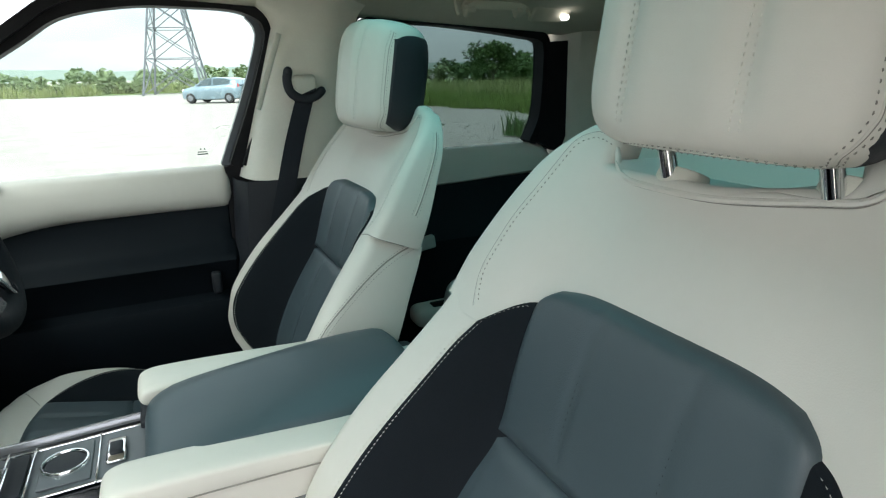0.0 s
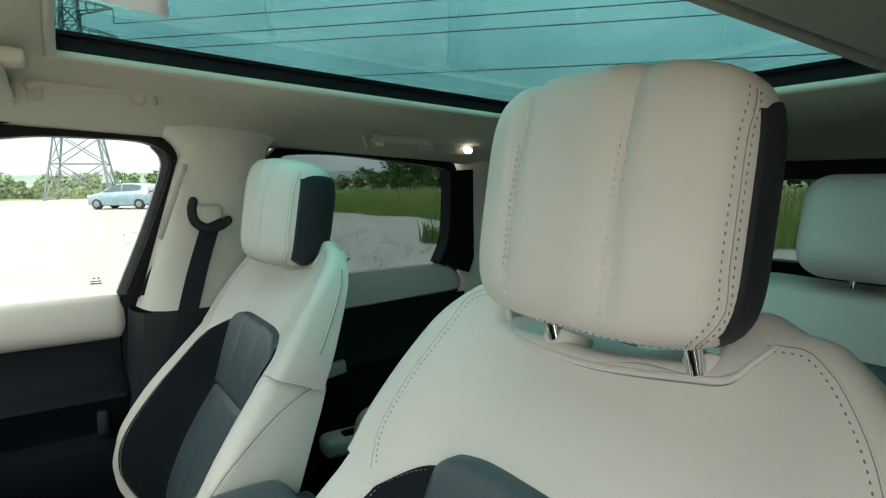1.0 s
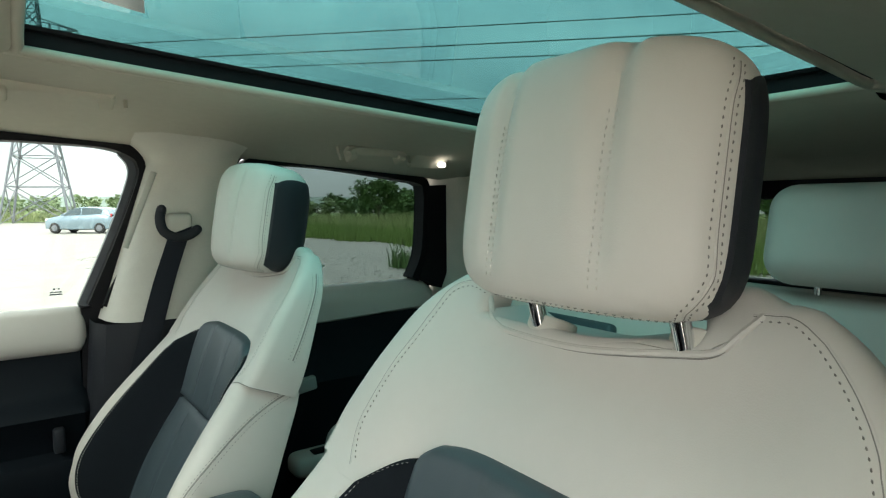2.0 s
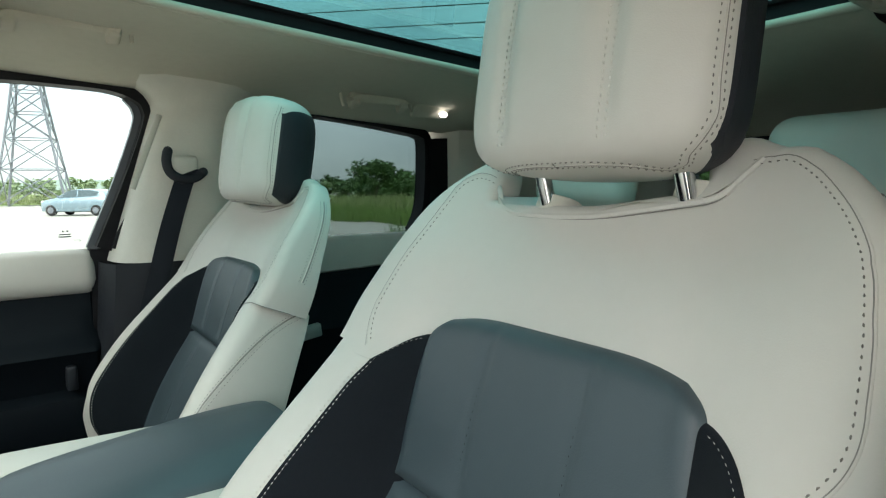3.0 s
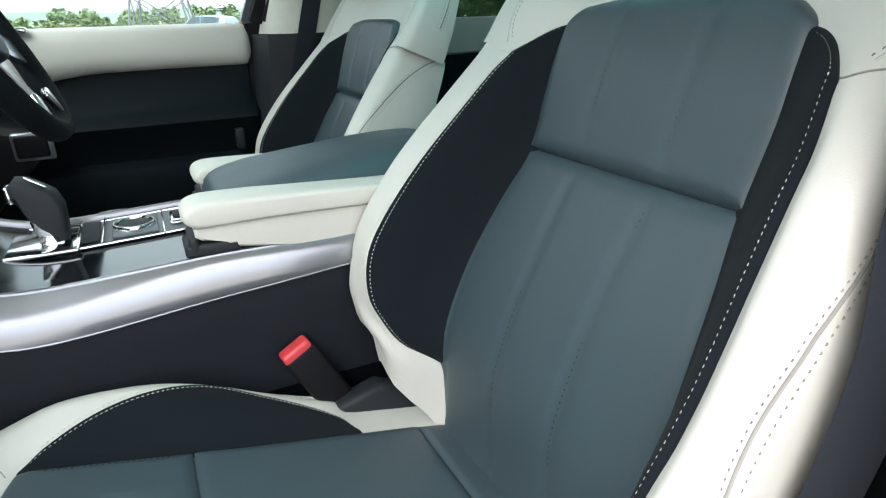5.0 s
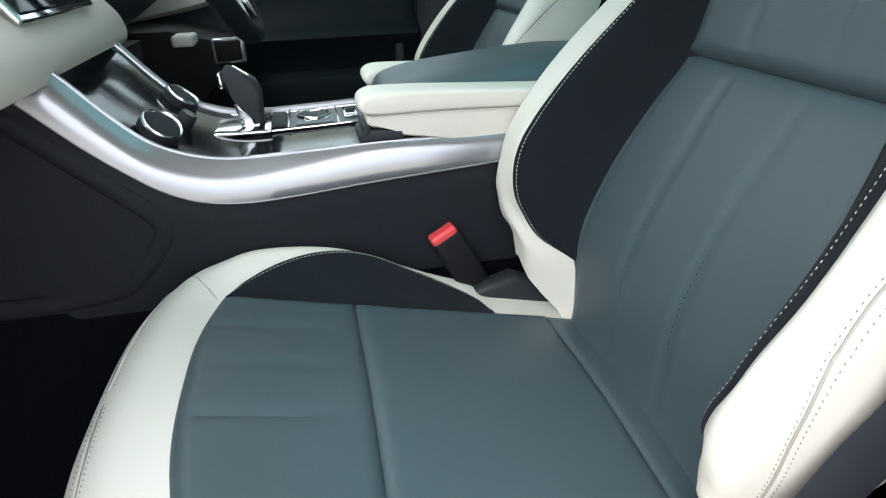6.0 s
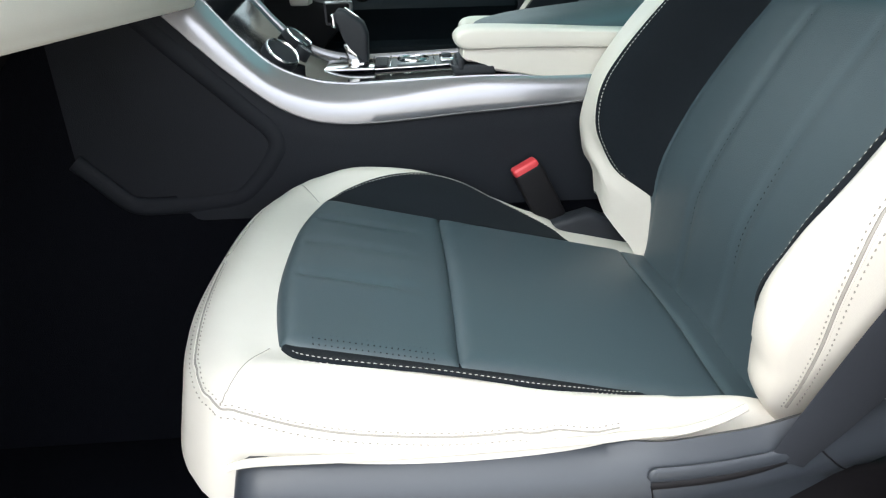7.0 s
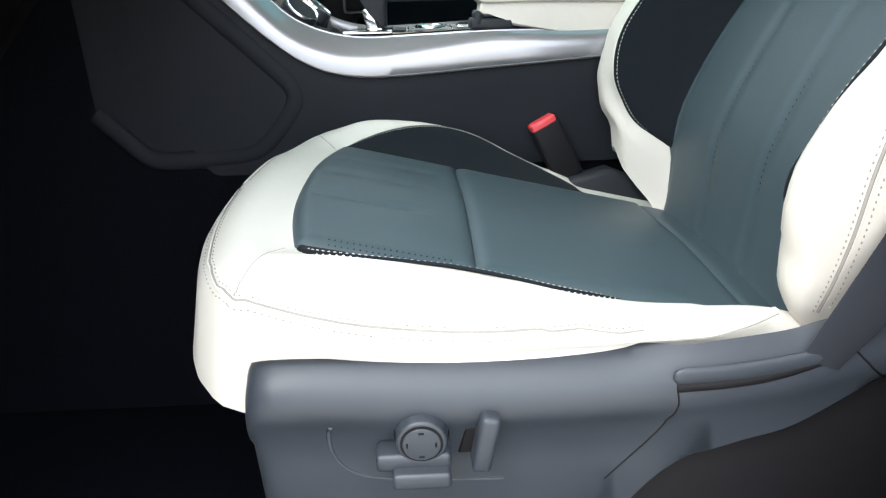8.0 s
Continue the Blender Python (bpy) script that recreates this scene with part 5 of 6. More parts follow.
part("top_line", shifted(rbox((0.024, 0.003, 0.003), (-0.254, 0.633, 1.0755), 0.001, turn=Euler((0, radians(36), 0)).to_matrix()), sel_shift), CHROME, selector, "chrome line on the grip")

# two rotary dials and a small knob on the sloping panel
slope_n = Vector((0.62, 0, 0.78)).normalized()


def rotary(at, r, label, lean):
    a = Vector(at)
    slope_n = Vector((0.58, lean, 0.72)).normalized()
    d = thing("rotary_dial", a, label, "rotary dial", group="climate dials")
    part("skirt", tube(a - slope_n * 0.004, a + slope_n * 0.010, r * 1.05, r, sides=44, bevel=0.002), PLASTIC, d, "knurled black skirt")
    ring = bmesh.new()
    q = slope_n.to_track_quat("Z", "Y").to_matrix()
    rows = [[a + slope_n * h + q @ Vector((rr * math.cos(t), rr * math.sin(t), 0)) for t in (math.tau * i / 44 for i in range(44))] for rr, h in ((r * 0.99, 0.009), (r * 0.97, 0.0115), (r * 0.92, 0.0125), (r * 0.84, 0.0105), (r * 0.82, 0.006))]
    grid(rows, ring, closed=True)
    part("bright_ring", ring, CHROME, d, "bright bevelled ring")
    part("glass_face", tube(a + slope_n * 0.005, a + slope_n * 0.0085, r * 0.84, sides=44), GLOSS, d, "glossy black face")
    mark = rbox((0.0012, 0.011, 0.0006), (0, 0, 0), 0.0)
    rbox((0.0012, 0.005, 0.0006), (0.005, -0.003, 0), 0.0, bm=mark)
    mark.transform(Matrix.Translation(a + slope_n * 0.0089) @ q.to_4x4())
    part("face_marks", mark, STITCH, d, "white bars on the display", smooth=False)
    return d


rotary((-0.361, 0.573, 1.036), 0.0240, "black climate dial with a bright ring", -0.30)
rotary((-0.366, 0.745, 1.034), 0.0240, "black climate dial with a bright ring", -0.05)
vol = thing("volume_knob", (-0.347, 0.645, 1.024), "small black volume knob with a bright face", "knob")
part("knob_body", tube(Vector((-0.347, 0.645, 1.024)), Vector((-0.347, 0.645, 1.024)) + slope_n * 0.016, 0.0115, 0.0105, sides=28, bevel=0.001), PLASTIC, vol, "ribbed body")
part("knob_face", tube(Vector((-0.347, 0.645, 1.024)) + slope_n * 0.0155, Vector((-0.347, 0.645, 1.024)) + slope_n * 0.0172, 0.0085, sides=28), SILVER, vol, "silver face")

# recessed knee panel in the footwell
knee_rim = smooth_line([(x, 0.5065, z) for x, z in ((-0.62, 1.19), (-0.55, 1.135), (-0.48, 1.064), (-0.439, 1.024), (-0.396, 0.981), (-0.372, 0.956), (-0.366, 0.935), (-0.378, 0.912), (-0.397, 0.889), (-0.424, 0.867), (-0.467, 0.860), (-0.521, 0.857), (-0.560, 0.858), (-0.578, 0.868), (-0.603, 0.895), (-0.628, 0.922))], 6)
part("knee_panel_edge", sweep(knee_rim, circle2(0.013, 16, 0.55), up=(0, 1, 0)), SOFT, console, "rounded moulded edge of the knee panel")
knee_face = prism([(p.x, p.z) for p in knee_rim], "y", 0.5075, 0.5145)
part("knee_panel", knee_face, SOFT, console, "black inset knee panel")

# armrests and the bin lid between them
def armrest(y, out, dx, dz):
    a = thing("armrest", (0.05, y, 0.99), "ivory leather fold-down armrest", "armrest", group="armrests")
    pad = smooth_line([Vector(p) for p in ((-0.132, 1.066, 0), (-0.129, 1.0745, 0), (-0.119, 1.0800, 0), (-0.10, 1.0815, 0), (-0.05, 1.0800, 0), (0.0, 1.0775, 0), (0.08, 1.073, 0), (0.16, 1.069, 0), (0.165, 1.056, 0), (0.08, 1.0495, 0), (0.0, 1.0520, 0), (-0.06, 1.0530, 0), (-0.11, 1.0525, 0), (-0.127, 1.0570, 0))], 5, closed=True)
    rows = []
    for yy, sc in [(-out, 0.55), (-out * 0.985, 0.70), (-out * 0.93, 0.83), (-out * 0.82, 0.92), (-out * 0.6, 0.98), (-out * 0.3, 1.0), (out * 0.3, 1.0), (out * 0.6, 0.98), (out * 0.82, 0.92), (out * 0.93, 0.83), (out * 0.985, 0.70), (out, 0.55)]:
        rows.append([Vector((dx + 0.02 + (p.x - 0.02) * (1 - (1 - sc) * 0.10), y + yy, dz + 1.064 + (p.y - 1.064) * sc)) for p in pad])
    bm, vs = grid(rows, closed=True)
    bm.faces.new(vs[0])
    bm.faces.new(vs[-1])
    part("armrest_pad", bm, IVORY, a, "padded ivory top")
    body = prism([(x + dx, z + dz) for x, z in ((-0.121, 1.059), (-0.122, 1.044), (-0.115, 1.039), (-0.090, 1.0375), (-0.084, 1.033), (-0.083, 1.027), (0.05, 1.006), (0.12, 0.998), (0.12, 1.054), (0.0, 1.058))], "y", y - out + 0.003, y + out - 0.003, r=0.003, seg=3)
    part("armrest_body", body, IVORY, a, "ivory leather underside")
    seam = smooth_line([(x + dx, y - out + 0.0008, z + dz) for x, z in ((-0.122, 1.0560), (-0.11, 1.0545), (-0.06, 1.0550), (0.0, 1.0540), (0.08, 1.0515), (0.13, 1.0500))], 6)
    part("pad_seam", sweep(seam, circle2(0.0010, 6), up=(0, 1, 0)), HOLE, a, "dark seam below the pad")
    catch = rbox((0.056, out * 1.8, 0.014), (-0.106 + dx, y, 1.029 + dz), 0.004)
    rbox((0.010, out * 1.85, 0.018), (-0.124 + dx, y, 1.036 + dz), 0.004, bm=catch)
    part("armrest_catch", catch, PLASTIC, a, "black plastic catch")
    return a


armrest(0.546, 0.027, 0.002, -0.009)
armrest(0.772, 0.034, 0.030, -0.020)
bin_box = thing("storage_bin", (0.06, CONSOLE_Y, 0.99), "console storage bin with a slate leather lid", "storage bin")
lid_top = spline([(-0.094, 1.045), (-0.091, 1.056), (-0.082, 1.064), (-0.06, 1.070), (-0.03, 1.0755), (0.04, 1.083), (0.12, 1.090), (0.19, 1.091), (0.215, 1.085), (0.224, 1.066)])
rows = []
for x in [-0.094, -0.093, -0.090, -0.085, -0.075] + [-0.06 + 0.26 * i / 24 for i in range(25)] + [0.21, 0.218, 0.222, 0.224]:
    z = lid_top(x)
    low = min(z - 0.004, 1.070 - 0.05 * max(0.0, x))
    pinch = 0.014 * (1 - ease(x, -0.095, -0.06))
    rows.append([Vector((x, y + 0.040, zz)) for y, zz in ((0.519 + pinch, 1.01), (0.519 + pinch, low - 0.006), (0.522 + pinch, low), (0.530 + pinch, low * 0.7 + z * 0.3), (0.550, low * 0.3 + z * 0.7), (0.572, z - 0.002), (0.61, z), (0.65, z), (0.675 - pinch, z - 0.003), (0.694 - pinch, z - 0.009), (0.702 - pinch, z - 0.018), (0.704 - pinch, 1.01))])
bm, vs = grid(rows)
bm.faces.new(vs[0])
bm.faces.new(vs[-1])
part("lid", bm, SLATE, bin_box, "padded slate leather lid")
part("bin_body", rbox((0.32, 0.19, 0.10), (0.10, CONSOLE_Y, 1.0), 0.01), PLASTIC, bin_box, "black bin body")
part("rear_catch", rbox((0.018, 0.035, 0.010), (0.222, 0.64, 1.078), 0.003), BEIGE, bin_box, "pale catch at the rear of the lid")
part("rear_face", rbox((0.05, 0.27, 0.50), (0.235, CONSOLE_Y, 0.74), 0.015), PLASTIC, bin_box, "black rear end of the console")

# belt buckle
buckle = thing("belt_buckle", (-0.02, 0.475, 0.88), "black belt buckle with a red release button", "belt buckle")
bt = Euler((radians(-6), radians(-27), radians(8))).to_matrix()
bm = rbox((0.040, 0.026, 0.085), (-0.019, 0.490, 0.857), 0.005, turn=bt)
part("buckle_body", bm, RUBBER, buckle, "black plastic buckle")
part("release_button", rbox((0.036, 0.022, 0.016), Vector((-0.019, 0.490, 0.857)) + bt @ Vector((-0.001, -0.001, 0.042)), 0.004, turn=bt), RED, buckle, "red release button")
part("buckle_stalk", rbox((0.03, 0.014, 0.12), Vector((-0.019, 0.490, 0.857)) + bt @ Vector((0, 0, -0.09)), 0.004, turn=bt), RUBBER, buckle, "black stalk")

# ---- dashboard and wheel ----
dash = thing("dashboard", (-0.7, CENTRE, 0.9), "ivory and black dashboard with touchscreen", "dashboard")
nose = smooth_line([Vector(p) + Vector((-0.045, 0.014, 0)) for p in ((-0.402, 1.090, 0), (-0.394, 1.097, 0), (-0.391, 1.112, 0), (-0.400, 1.137, 0), (-0.430, 1.170, 0), (-0.485, 1.225, 0), (-0.58, 1.275, 0), (-0.80, 1.28, 0), (-0.80, 1.10, 0), (-0.60, 1.088, 0), (-0.45, 1.087, 0))], 5, closed=True)
part("lower_pad", prism([(p.x, p.y) for p in nose], "y", -0.10, 0.838, r=0.02, seg=4), IVORY, dash, "ivory leather dashboard pad")
part("driver_pad", prism([(p.x - 0.10, p.y + 0.03) for p in nose], "y", 0.842, 1.385, r=0.02, seg=4), DARK, dash, "black driver's side of the dashboard")
part("upper_pad", prism([(-0.52, 1.27), (-0.50, 1.30), (-0.56, 1.36), (-0.75, 1.36), (-1.15, 1.26), (-1.15, 1.10), (-0.8, 1.1)], "y", -0.10, 1.385, r=0.02, seg=3), DARK, dash, "black upper dashboard")
part("under_panel", prism([(-0.50, 1.100), (-0.66, 1.07), (-0.9, 0.80), (-1.2, 0.6), (-1.2, 1.100)], "y", -0.10, 0.49, r=0.01), RUBBER, dash, "black panel under the glove box")
part("knee_panel", prism([(-0.47, 1.085), (-0.48, 1.0), (-0.56, 0.82), (-0.9, 0.7), (-1.0, 1.085)], "y", 0.80, 1.06, r=0.012), RUBBER, dash, "black knee panel below the wheel")
part("side_switch_panel", prism([(-0.335, 1.055), (-0.345, 1.0), (-0.52, 0.82), (-0.9, 0.7), (-1.0, 1.085), (-0.45, 1.085)], "y", 1.19, 1.385, r=0.012), RUBBER, dash, "black lower panel beside the wheel")
bez = part("switch_bezel", rbox((0.066, 0.012, 0.052), (-0.337, 1.182, 1.040), 0.006), SILVER, dash, "bright switch bezel")
part("bezel_recess", rbox((0.052, 0.010, 0.040), (-0.338, 1.1765, 1.041), 0.004), RUBBER, bez, "dark recess in the bezel")
part("pale_panel", rbox((0.04, 0.06, 0.02), (-0.405, 1.10, 1.075), 0.005), IVORY, dash, "pale panel end")
touch_turn = Euler((0, radians(-34), 0)).to_matrix()
part("touchscreen", rbox((0.008, 0.222, 0.138), (-0.4885, 0.632, 1.227), 0.004, turn=touch_turn), GLOSS, dash, "dark touchscreen")
part("screen_bezel", rbox((0.008, 0.238, 0.152), (-0.4905, 0.632, 1.226), 0.004, turn=touch_turn), CHROME, dash, "bright bezel of the touchscreen")

wheel = thing("steering_wheel", (-0.36, 1.003, 1.24), "black leather steering wheel with silver spokes", "steering wheel")
wt = Euler((0, radians(-25), 0)).to_matrix()
wc = Vector((-0.343, 1.003, 1.252))
rim_line = [wc + wt @ Vector((0, 0.178 * math.cos(a), 0.178 * math.sin(a))) for a in (math.tau * i / 64 for i in range(64))]
part("rim", sweep(rim_line, circle2(0.0165, 14, 1.15), up=wt @ Vector((1, 0, 0)), closed=True), SUEDE, wheel, "thick black leather rim")
hub = part("hub", prism([(math.cos(a) * 0.075, math.sin(a) * 0.062) for a in (math.tau * i / 28 for i in range(28))], "x", -0.03, 0.012, r=0.01, seg=3), PLASTIC, wheel, "round black airbag cover")
hub.matrix_basis = where(hub).inverted() @ Matrix.Translation(wc) @ wt.to_4x4()
for a0 in (radians(200), radians(340), radians(270)):
    p0, p1 = wc + wt @ Vector((-0.008, 0.06 * math.cos(a0), 0.06 * math.sin(a0))), wc + wt @ Vector((0.0, 0.168 * math.cos(a0), 0.168 * math.sin(a0)))
    part("spoke", sweep([p0, p0.lerp(p1, 0.5), p1], [(-0.022, -0.005), (0.022, -0.005), (0.022, 0.005), (-0.022, 0.005)], up=wt @ Vector((1, 0, 0))), SILVER, wheel, "satin silver spoke")
for a0 in (radians(245), radians(292)):
    p = wc + wt @ Vector((0.010, 0.155 * math.cos(a0), 0.155 * math.sin(a0)))
    part("spoke_inlay", rbox((0.012, 0.028, 0.05), p, 0.005, turn=wt @ Euler((a0 - radians(90), 0, 0)).to_matrix()), CHROME, wheel, "bright inlay beside the rim")
part("column", tube(wc + wt @ Vector((-0.02, 0, 0)), wc + wt @ Vector((-0.26, 0, -0.02)), 0.045, 0.06), PLASTIC, wheel, "black steering column shroud")

# ---- rear bench ----
def rear_seat(y, name_label):
    s = thing("rear_seat", (0.95, y, 0.47), name_label, "car seat", group="rear seats")
    prof = smooth_line([Vector(p) for p in ((1.02, 0.86, 0), (1.045, 0.95, 0), (1.10, 1.12, 0), (1.145, 1.255, 0), (1.165, 1.285, 0), (1.21, 1.29, 0), (1.245, 1.265, 0), (1.24, 1.0, 0), (1.20, 0.80, 0), (1.06, 0.80, 0))], 6, closed=True)
    rows = []
    for yy, sc in [(-0.265, 0.86), (-0.26, 0.92), (-0.245, 0.97), (-0.2, 1.0), (-0.1, 0.99), (0, 0.985), (0.1, 0.99), (0.2, 1.0), (0.245, 0.97), (0.26, 0.92), (0.265, 0.86)]:
        rows.append([Vector((1.14 + (p.x - 1.14) * sc, y + yy, 1.0 + (p.y - 1.0) * (0.5 + 0.5 * sc))) for p in prof])
    bm, vs = grid(rows, closed=True)
    bm.faces.new(vs[0]), bm.faces.new(vs[-1])
    back = part("backrest", bm, IVORY, s, "ivory leather rear backrest")
    part("back_panel", rbox((0.03, 0.27, 0.30), (1.068, y, 1.05), 0.012, turn=Euler((0, radians(18), 0)).to_matrix()), SLATE, back, "slate leather back panel")
    head = rbox((0.10, 0.265, 0.170), (1.175, y, 1.390), 0.045, turn=Euler((0, radians(12), 0)).to_matrix(), seg=6)
    part("headrest", head, IVORY, s, "ivory leather rear headrest")
    for k in (-1, 1):
        part("headrest_post", tube((1.19, y + k * 0.06, 1.26), (1.195, y + k * 0.06, 1.33), 0.006), CHROME, s, "chrome post")
    part("cushion", rbox((0.50, 0.50, 0.15), (0.86, y, 0.885), 0.05, turn=Euler((0, radians(8), 0)).to_matrix(), seg=5), IVORY, s, "ivory leather rear cushion")
    part("cushion_panel", rbox((0.34, 0.28, 0.02), (0.86, y, 0.957), 0.008, turn=Euler((0, radians(8), 0)).to_matrix()), SLATE, s, "slate leather cushion panel")
    part("plinth", rbox((0.46, 0.48, 0.36), (0.90, y, 0.645), 0.02), PLASTIC, s, "black plinth on the floor")
    for o in s.children:
        o.matrix_basis = Matrix.Translation((-0.12, 0, 0))
    return s


rear_seat(0.36, "ivory leather rear seat with slate panels behind the passenger")
rear_seat(CENTRE * 2 - 0.36, "ivory leather rear seat with slate panels behind the driver")


# ---- outdoors ----
GRAVEL = material("pale_gravel", (0.38, 0.355, 0.31), 0.95, second=(0.27, 0.25, 0.215), scale=1.2, bump=1.0, bump_scale=30, mix=0.9)
GRASS = material("meadow_grass", (0.11, 0.19, 0.035), 0.9, second=(0.16, 0.22, 0.055), scale=0.6, mix=0.9)
SEED = material("dry_seed_heads", (0.24, 0.27, 0.11), 0.9, second=(0.17, 0.22, 0.07), scale=0.8)
LEAF = material("green_leaves", (0.055, 0.12, 0.028), 0.75, second=(0.09, 0.155, 0.04), scale=0.5, mix=0.9)
LEAF2 = material("grey_green_leaves", (0.17, 0.23, 0.11), 0.85, second=(0.24, 0.29, 0.15), scale=0.4, mix=0.9)
BARK = material("bark", (0.10, 0.08, 0.06), 0.9, scale=8, bump=0.6, bump_scale=30)
STEEL = material("galvanised_steel", (0.19, 0.20, 0.22), 0.7, metal=0.2, scale=3)
WIRE = material("grey_cable", (0.12, 0.13, 0.14), 0.6, metal=0.3, scale=3)
HILL = material("hazy_hill", (0.17, 0.22, 0.19), 1.0, second=(0.22, 0.26, 0.21), scale=0.02, mix=0.9)
BODY = material("pale_blue_paint", (0.22, 0.30, 0.35), 0.25, metal=0.3, coat=1.0, scale=2)
TYRE = material("tyre_rubber", (0.02, 0.02, 0.02), 0.85, scale=20)
CARGLASS = material("dark_car_glass", (0.06, 0.09, 0.10), 0.08, scale=2, coat=0.5)
TAIL = material("red_lens", (0.45, 0.04, 0.04), 0.2, scale=10)
STONE = material("grey_stones", (0.40, 0.39, 0.36), 0.95, second=(0.22, 0.21, 0.20), scale=0.9, mix=1.0)

rng = random.Random(5)
rows = []
rads = [0.0, 1, 2, 3, 4, 5, 6, 7, 8, 9, 10, 12, 14, 16, 18, 21, 25, 30, 36, 44, 55, 70, 90, 130, 200, 400, 900, 2500]
for r in rads:
    rows.append([Vector((r * math.cos(a), r * math.sin(a), 0.05 * noise.noise((r * math.cos(a) * 0.13, r * math.sin(a) * 0.13, 2)) * ease(r, 2, 8) - (0.0 if r < 300 else 0))) for a in (math.tau * i / 96 for i in range(96))])
bm, _ = grid(rows, closed=True)
bmesh.ops.remove_doubles(bm, verts=bm.verts[:], dist=1e-5)
single("ground", bm, GRAVEL, "pale gravel car park with tyre tracks", "ground", "structure")


def tuft(bm, x, y, z, h, spread=0.25, blades=5, width=0.03):
    for _ in range(blades):
        a = rng.uniform(0, math.tau)
        base = Vector((x + rng.uniform(-spread, spread), y + rng.uniform(-spread, spread), z))
        side = Vector((math.cos(a), math.sin(a), 0)) * width
        bend = Vector((rng.uniform(-0.3, 0.3), rng.uniform(-0.3, 0.3), 0)) * h
        hh = h * rng.uniform(0.6, 1.15)
        v = [bm.verts.new(base - side), bm.verts.new(base + side), bm.verts.new(base + bend * 0.4 + Vector((0, 0, hh * 0.6)) + side * 0.6), bm.verts.new(base + bend * 0.4 + Vector((0, 0, hh * 0.6)) - side * 0.6), bm.verts.new(base + bend + Vector((0, 0, hh)))]
        bm.faces.new(v[:4])
        bm.faces.new((v[3], v[2], v[4]))


def clump(bm, c, r, n, size):
    """Small leaves round a point, with gaps and an uneven rim."""
    for _ in range(n):
        d = Vector((rng.gauss(0, 1), rng.gauss(0, 1), rng.gauss(0, 1))).normalized() * r * rng.uniform(0.35, 1.0) ** 0.6
        p = c + Vector((d.x, d.y, d.z * 0.8))
        u = Vector((rng.gauss(0, 1), rng.gauss(0, 1), rng.gauss(0, 0.6))).normalized()
        w = u.cross(Vector((rng.gauss(0, 1), rng.gauss(0, 1), rng.gauss(0, 1)))).normalized()
        s = size * rng.uniform(0.6, 1.4)
        bm.faces.new([bm.verts.new(p - u * s), bm.verts.new(p + w * s * 0.5), bm.verts.new(p + u * s), bm.verts.new(p - w * s * 0.5)])


# long grass beyond the gravel
def meadow_edge(y):
    return 11.7 + 0.5 * math.sin(y * 0.4) + 0.25 * math.sin(y * 1.3)


bm = bmesh.new()
for _ in range(5200):
    y = rng.uniform(-2, 46) if rng.random() < 0.8 else rng.uniform(-25, 60)
    x = meadow_edge(y) + rng.random() ** 1.6 * 22
    tuft(bm, x, y, 0.0, rng.uniform(0.25, 0.55), 0.4, 6, 0.03)
single("long_grass", bm, GRASS, "long green meadow grass beyond the gravel", "grass", "stuff", smooth=False)
bm = bmesh.new()
for _ in range(2200):
    y = rng.uniform(-4, 50)
    x = meadow_edge(y) + 5 + rng.random() * 20
    tuft(bm, x, y, 0.1, rng.uniform(0.6, 1.0), 0.4, 4, 0.03)
for _ in range(900):
    x = rng.uniform(-45, 12)
    y = 66 + rng.random() * 8 + (0 if x < -4 else 4)
    tuft(bm, x, y, 0.0, rng.uniform(0.5, 1.3), 0.7, 7, 0.08)
single("dry_grass", bm, SEED, "pale seed heads in the tall grass", "grass", "stuff", smooth=False)
bm = bmesh.new()
ground_green = [[Vector((meadow_edge(y) + 0.3 + w, y, 0.05 + 0.04 * noise.noise((w, y * 0.5, 0)))) for w in (0, 1, 2, 4, 7, 12, 20, 40, 90)] for y in range(-60, 64, 1)]
grid(ground_green, bm)
grid([[Vector((x, 67 + 1.5 * math.sin(x * 0.3) + w, 0.06 + 0.05 * noise.noise((x * 0.3, w, 4)))) for w in (0, 2, 5, 10, 20, 60, 200)] for x in range(-120, 60, 2)], bm)
single("meadow", bm, GRASS, "rough green meadow round the gravel", "meadow", "structure")

# hedge behind the meadow and scrub behind the pylon
def hedge(name, places, label, mat):
    bm = bmesh.new()
    for x, y, h, r in places:
        for _ in range(9):
            c = Vector((x + rng.uniform(-r, r), y + rng.uniform(-r, r), h * rng.uniform(0.2, 0.85)))
            clump(bm, c, h * 0.26, 30, 0.30)
    return single(name, bm, mat, label, "hedge", "stuff", smooth=False)


hedge("far_hedge", [(38 + 4 * math.sin(y * 0.11), y, rng.uniform(2.6, 3.8), 1.6) for y in [-12 + 1.6 * i for i in range(60)]], "dark green hedge along the far edge of the meadow", LEAF)
hedge("rear_hedge", [(55 + rng.uniform(-2, 2), y, rng.uniform(2.2, 3.4), 2.0) for y in [-40 + 2.2 * i for i in range(26)]], "dark green hedge behind the car", LEAF)
hedge("scrub", [(x, 82 + rng.uniform(-5, 5), rng.uniform(1.5, 3.0), 2.0) for x in [-60 + 1.8 * i for i in range(56)]], "grey green scrub behind the gravel", LEAF2)
hedge("scrub_bank", [(x, 72 + rng.uniform(-2, 2), rng.uniform(0.8, 1.6), 1.4) for x in [-50 + 1.8 * i for i in range(36)]], "low scrub on the edge of the gravel", LEAF2)


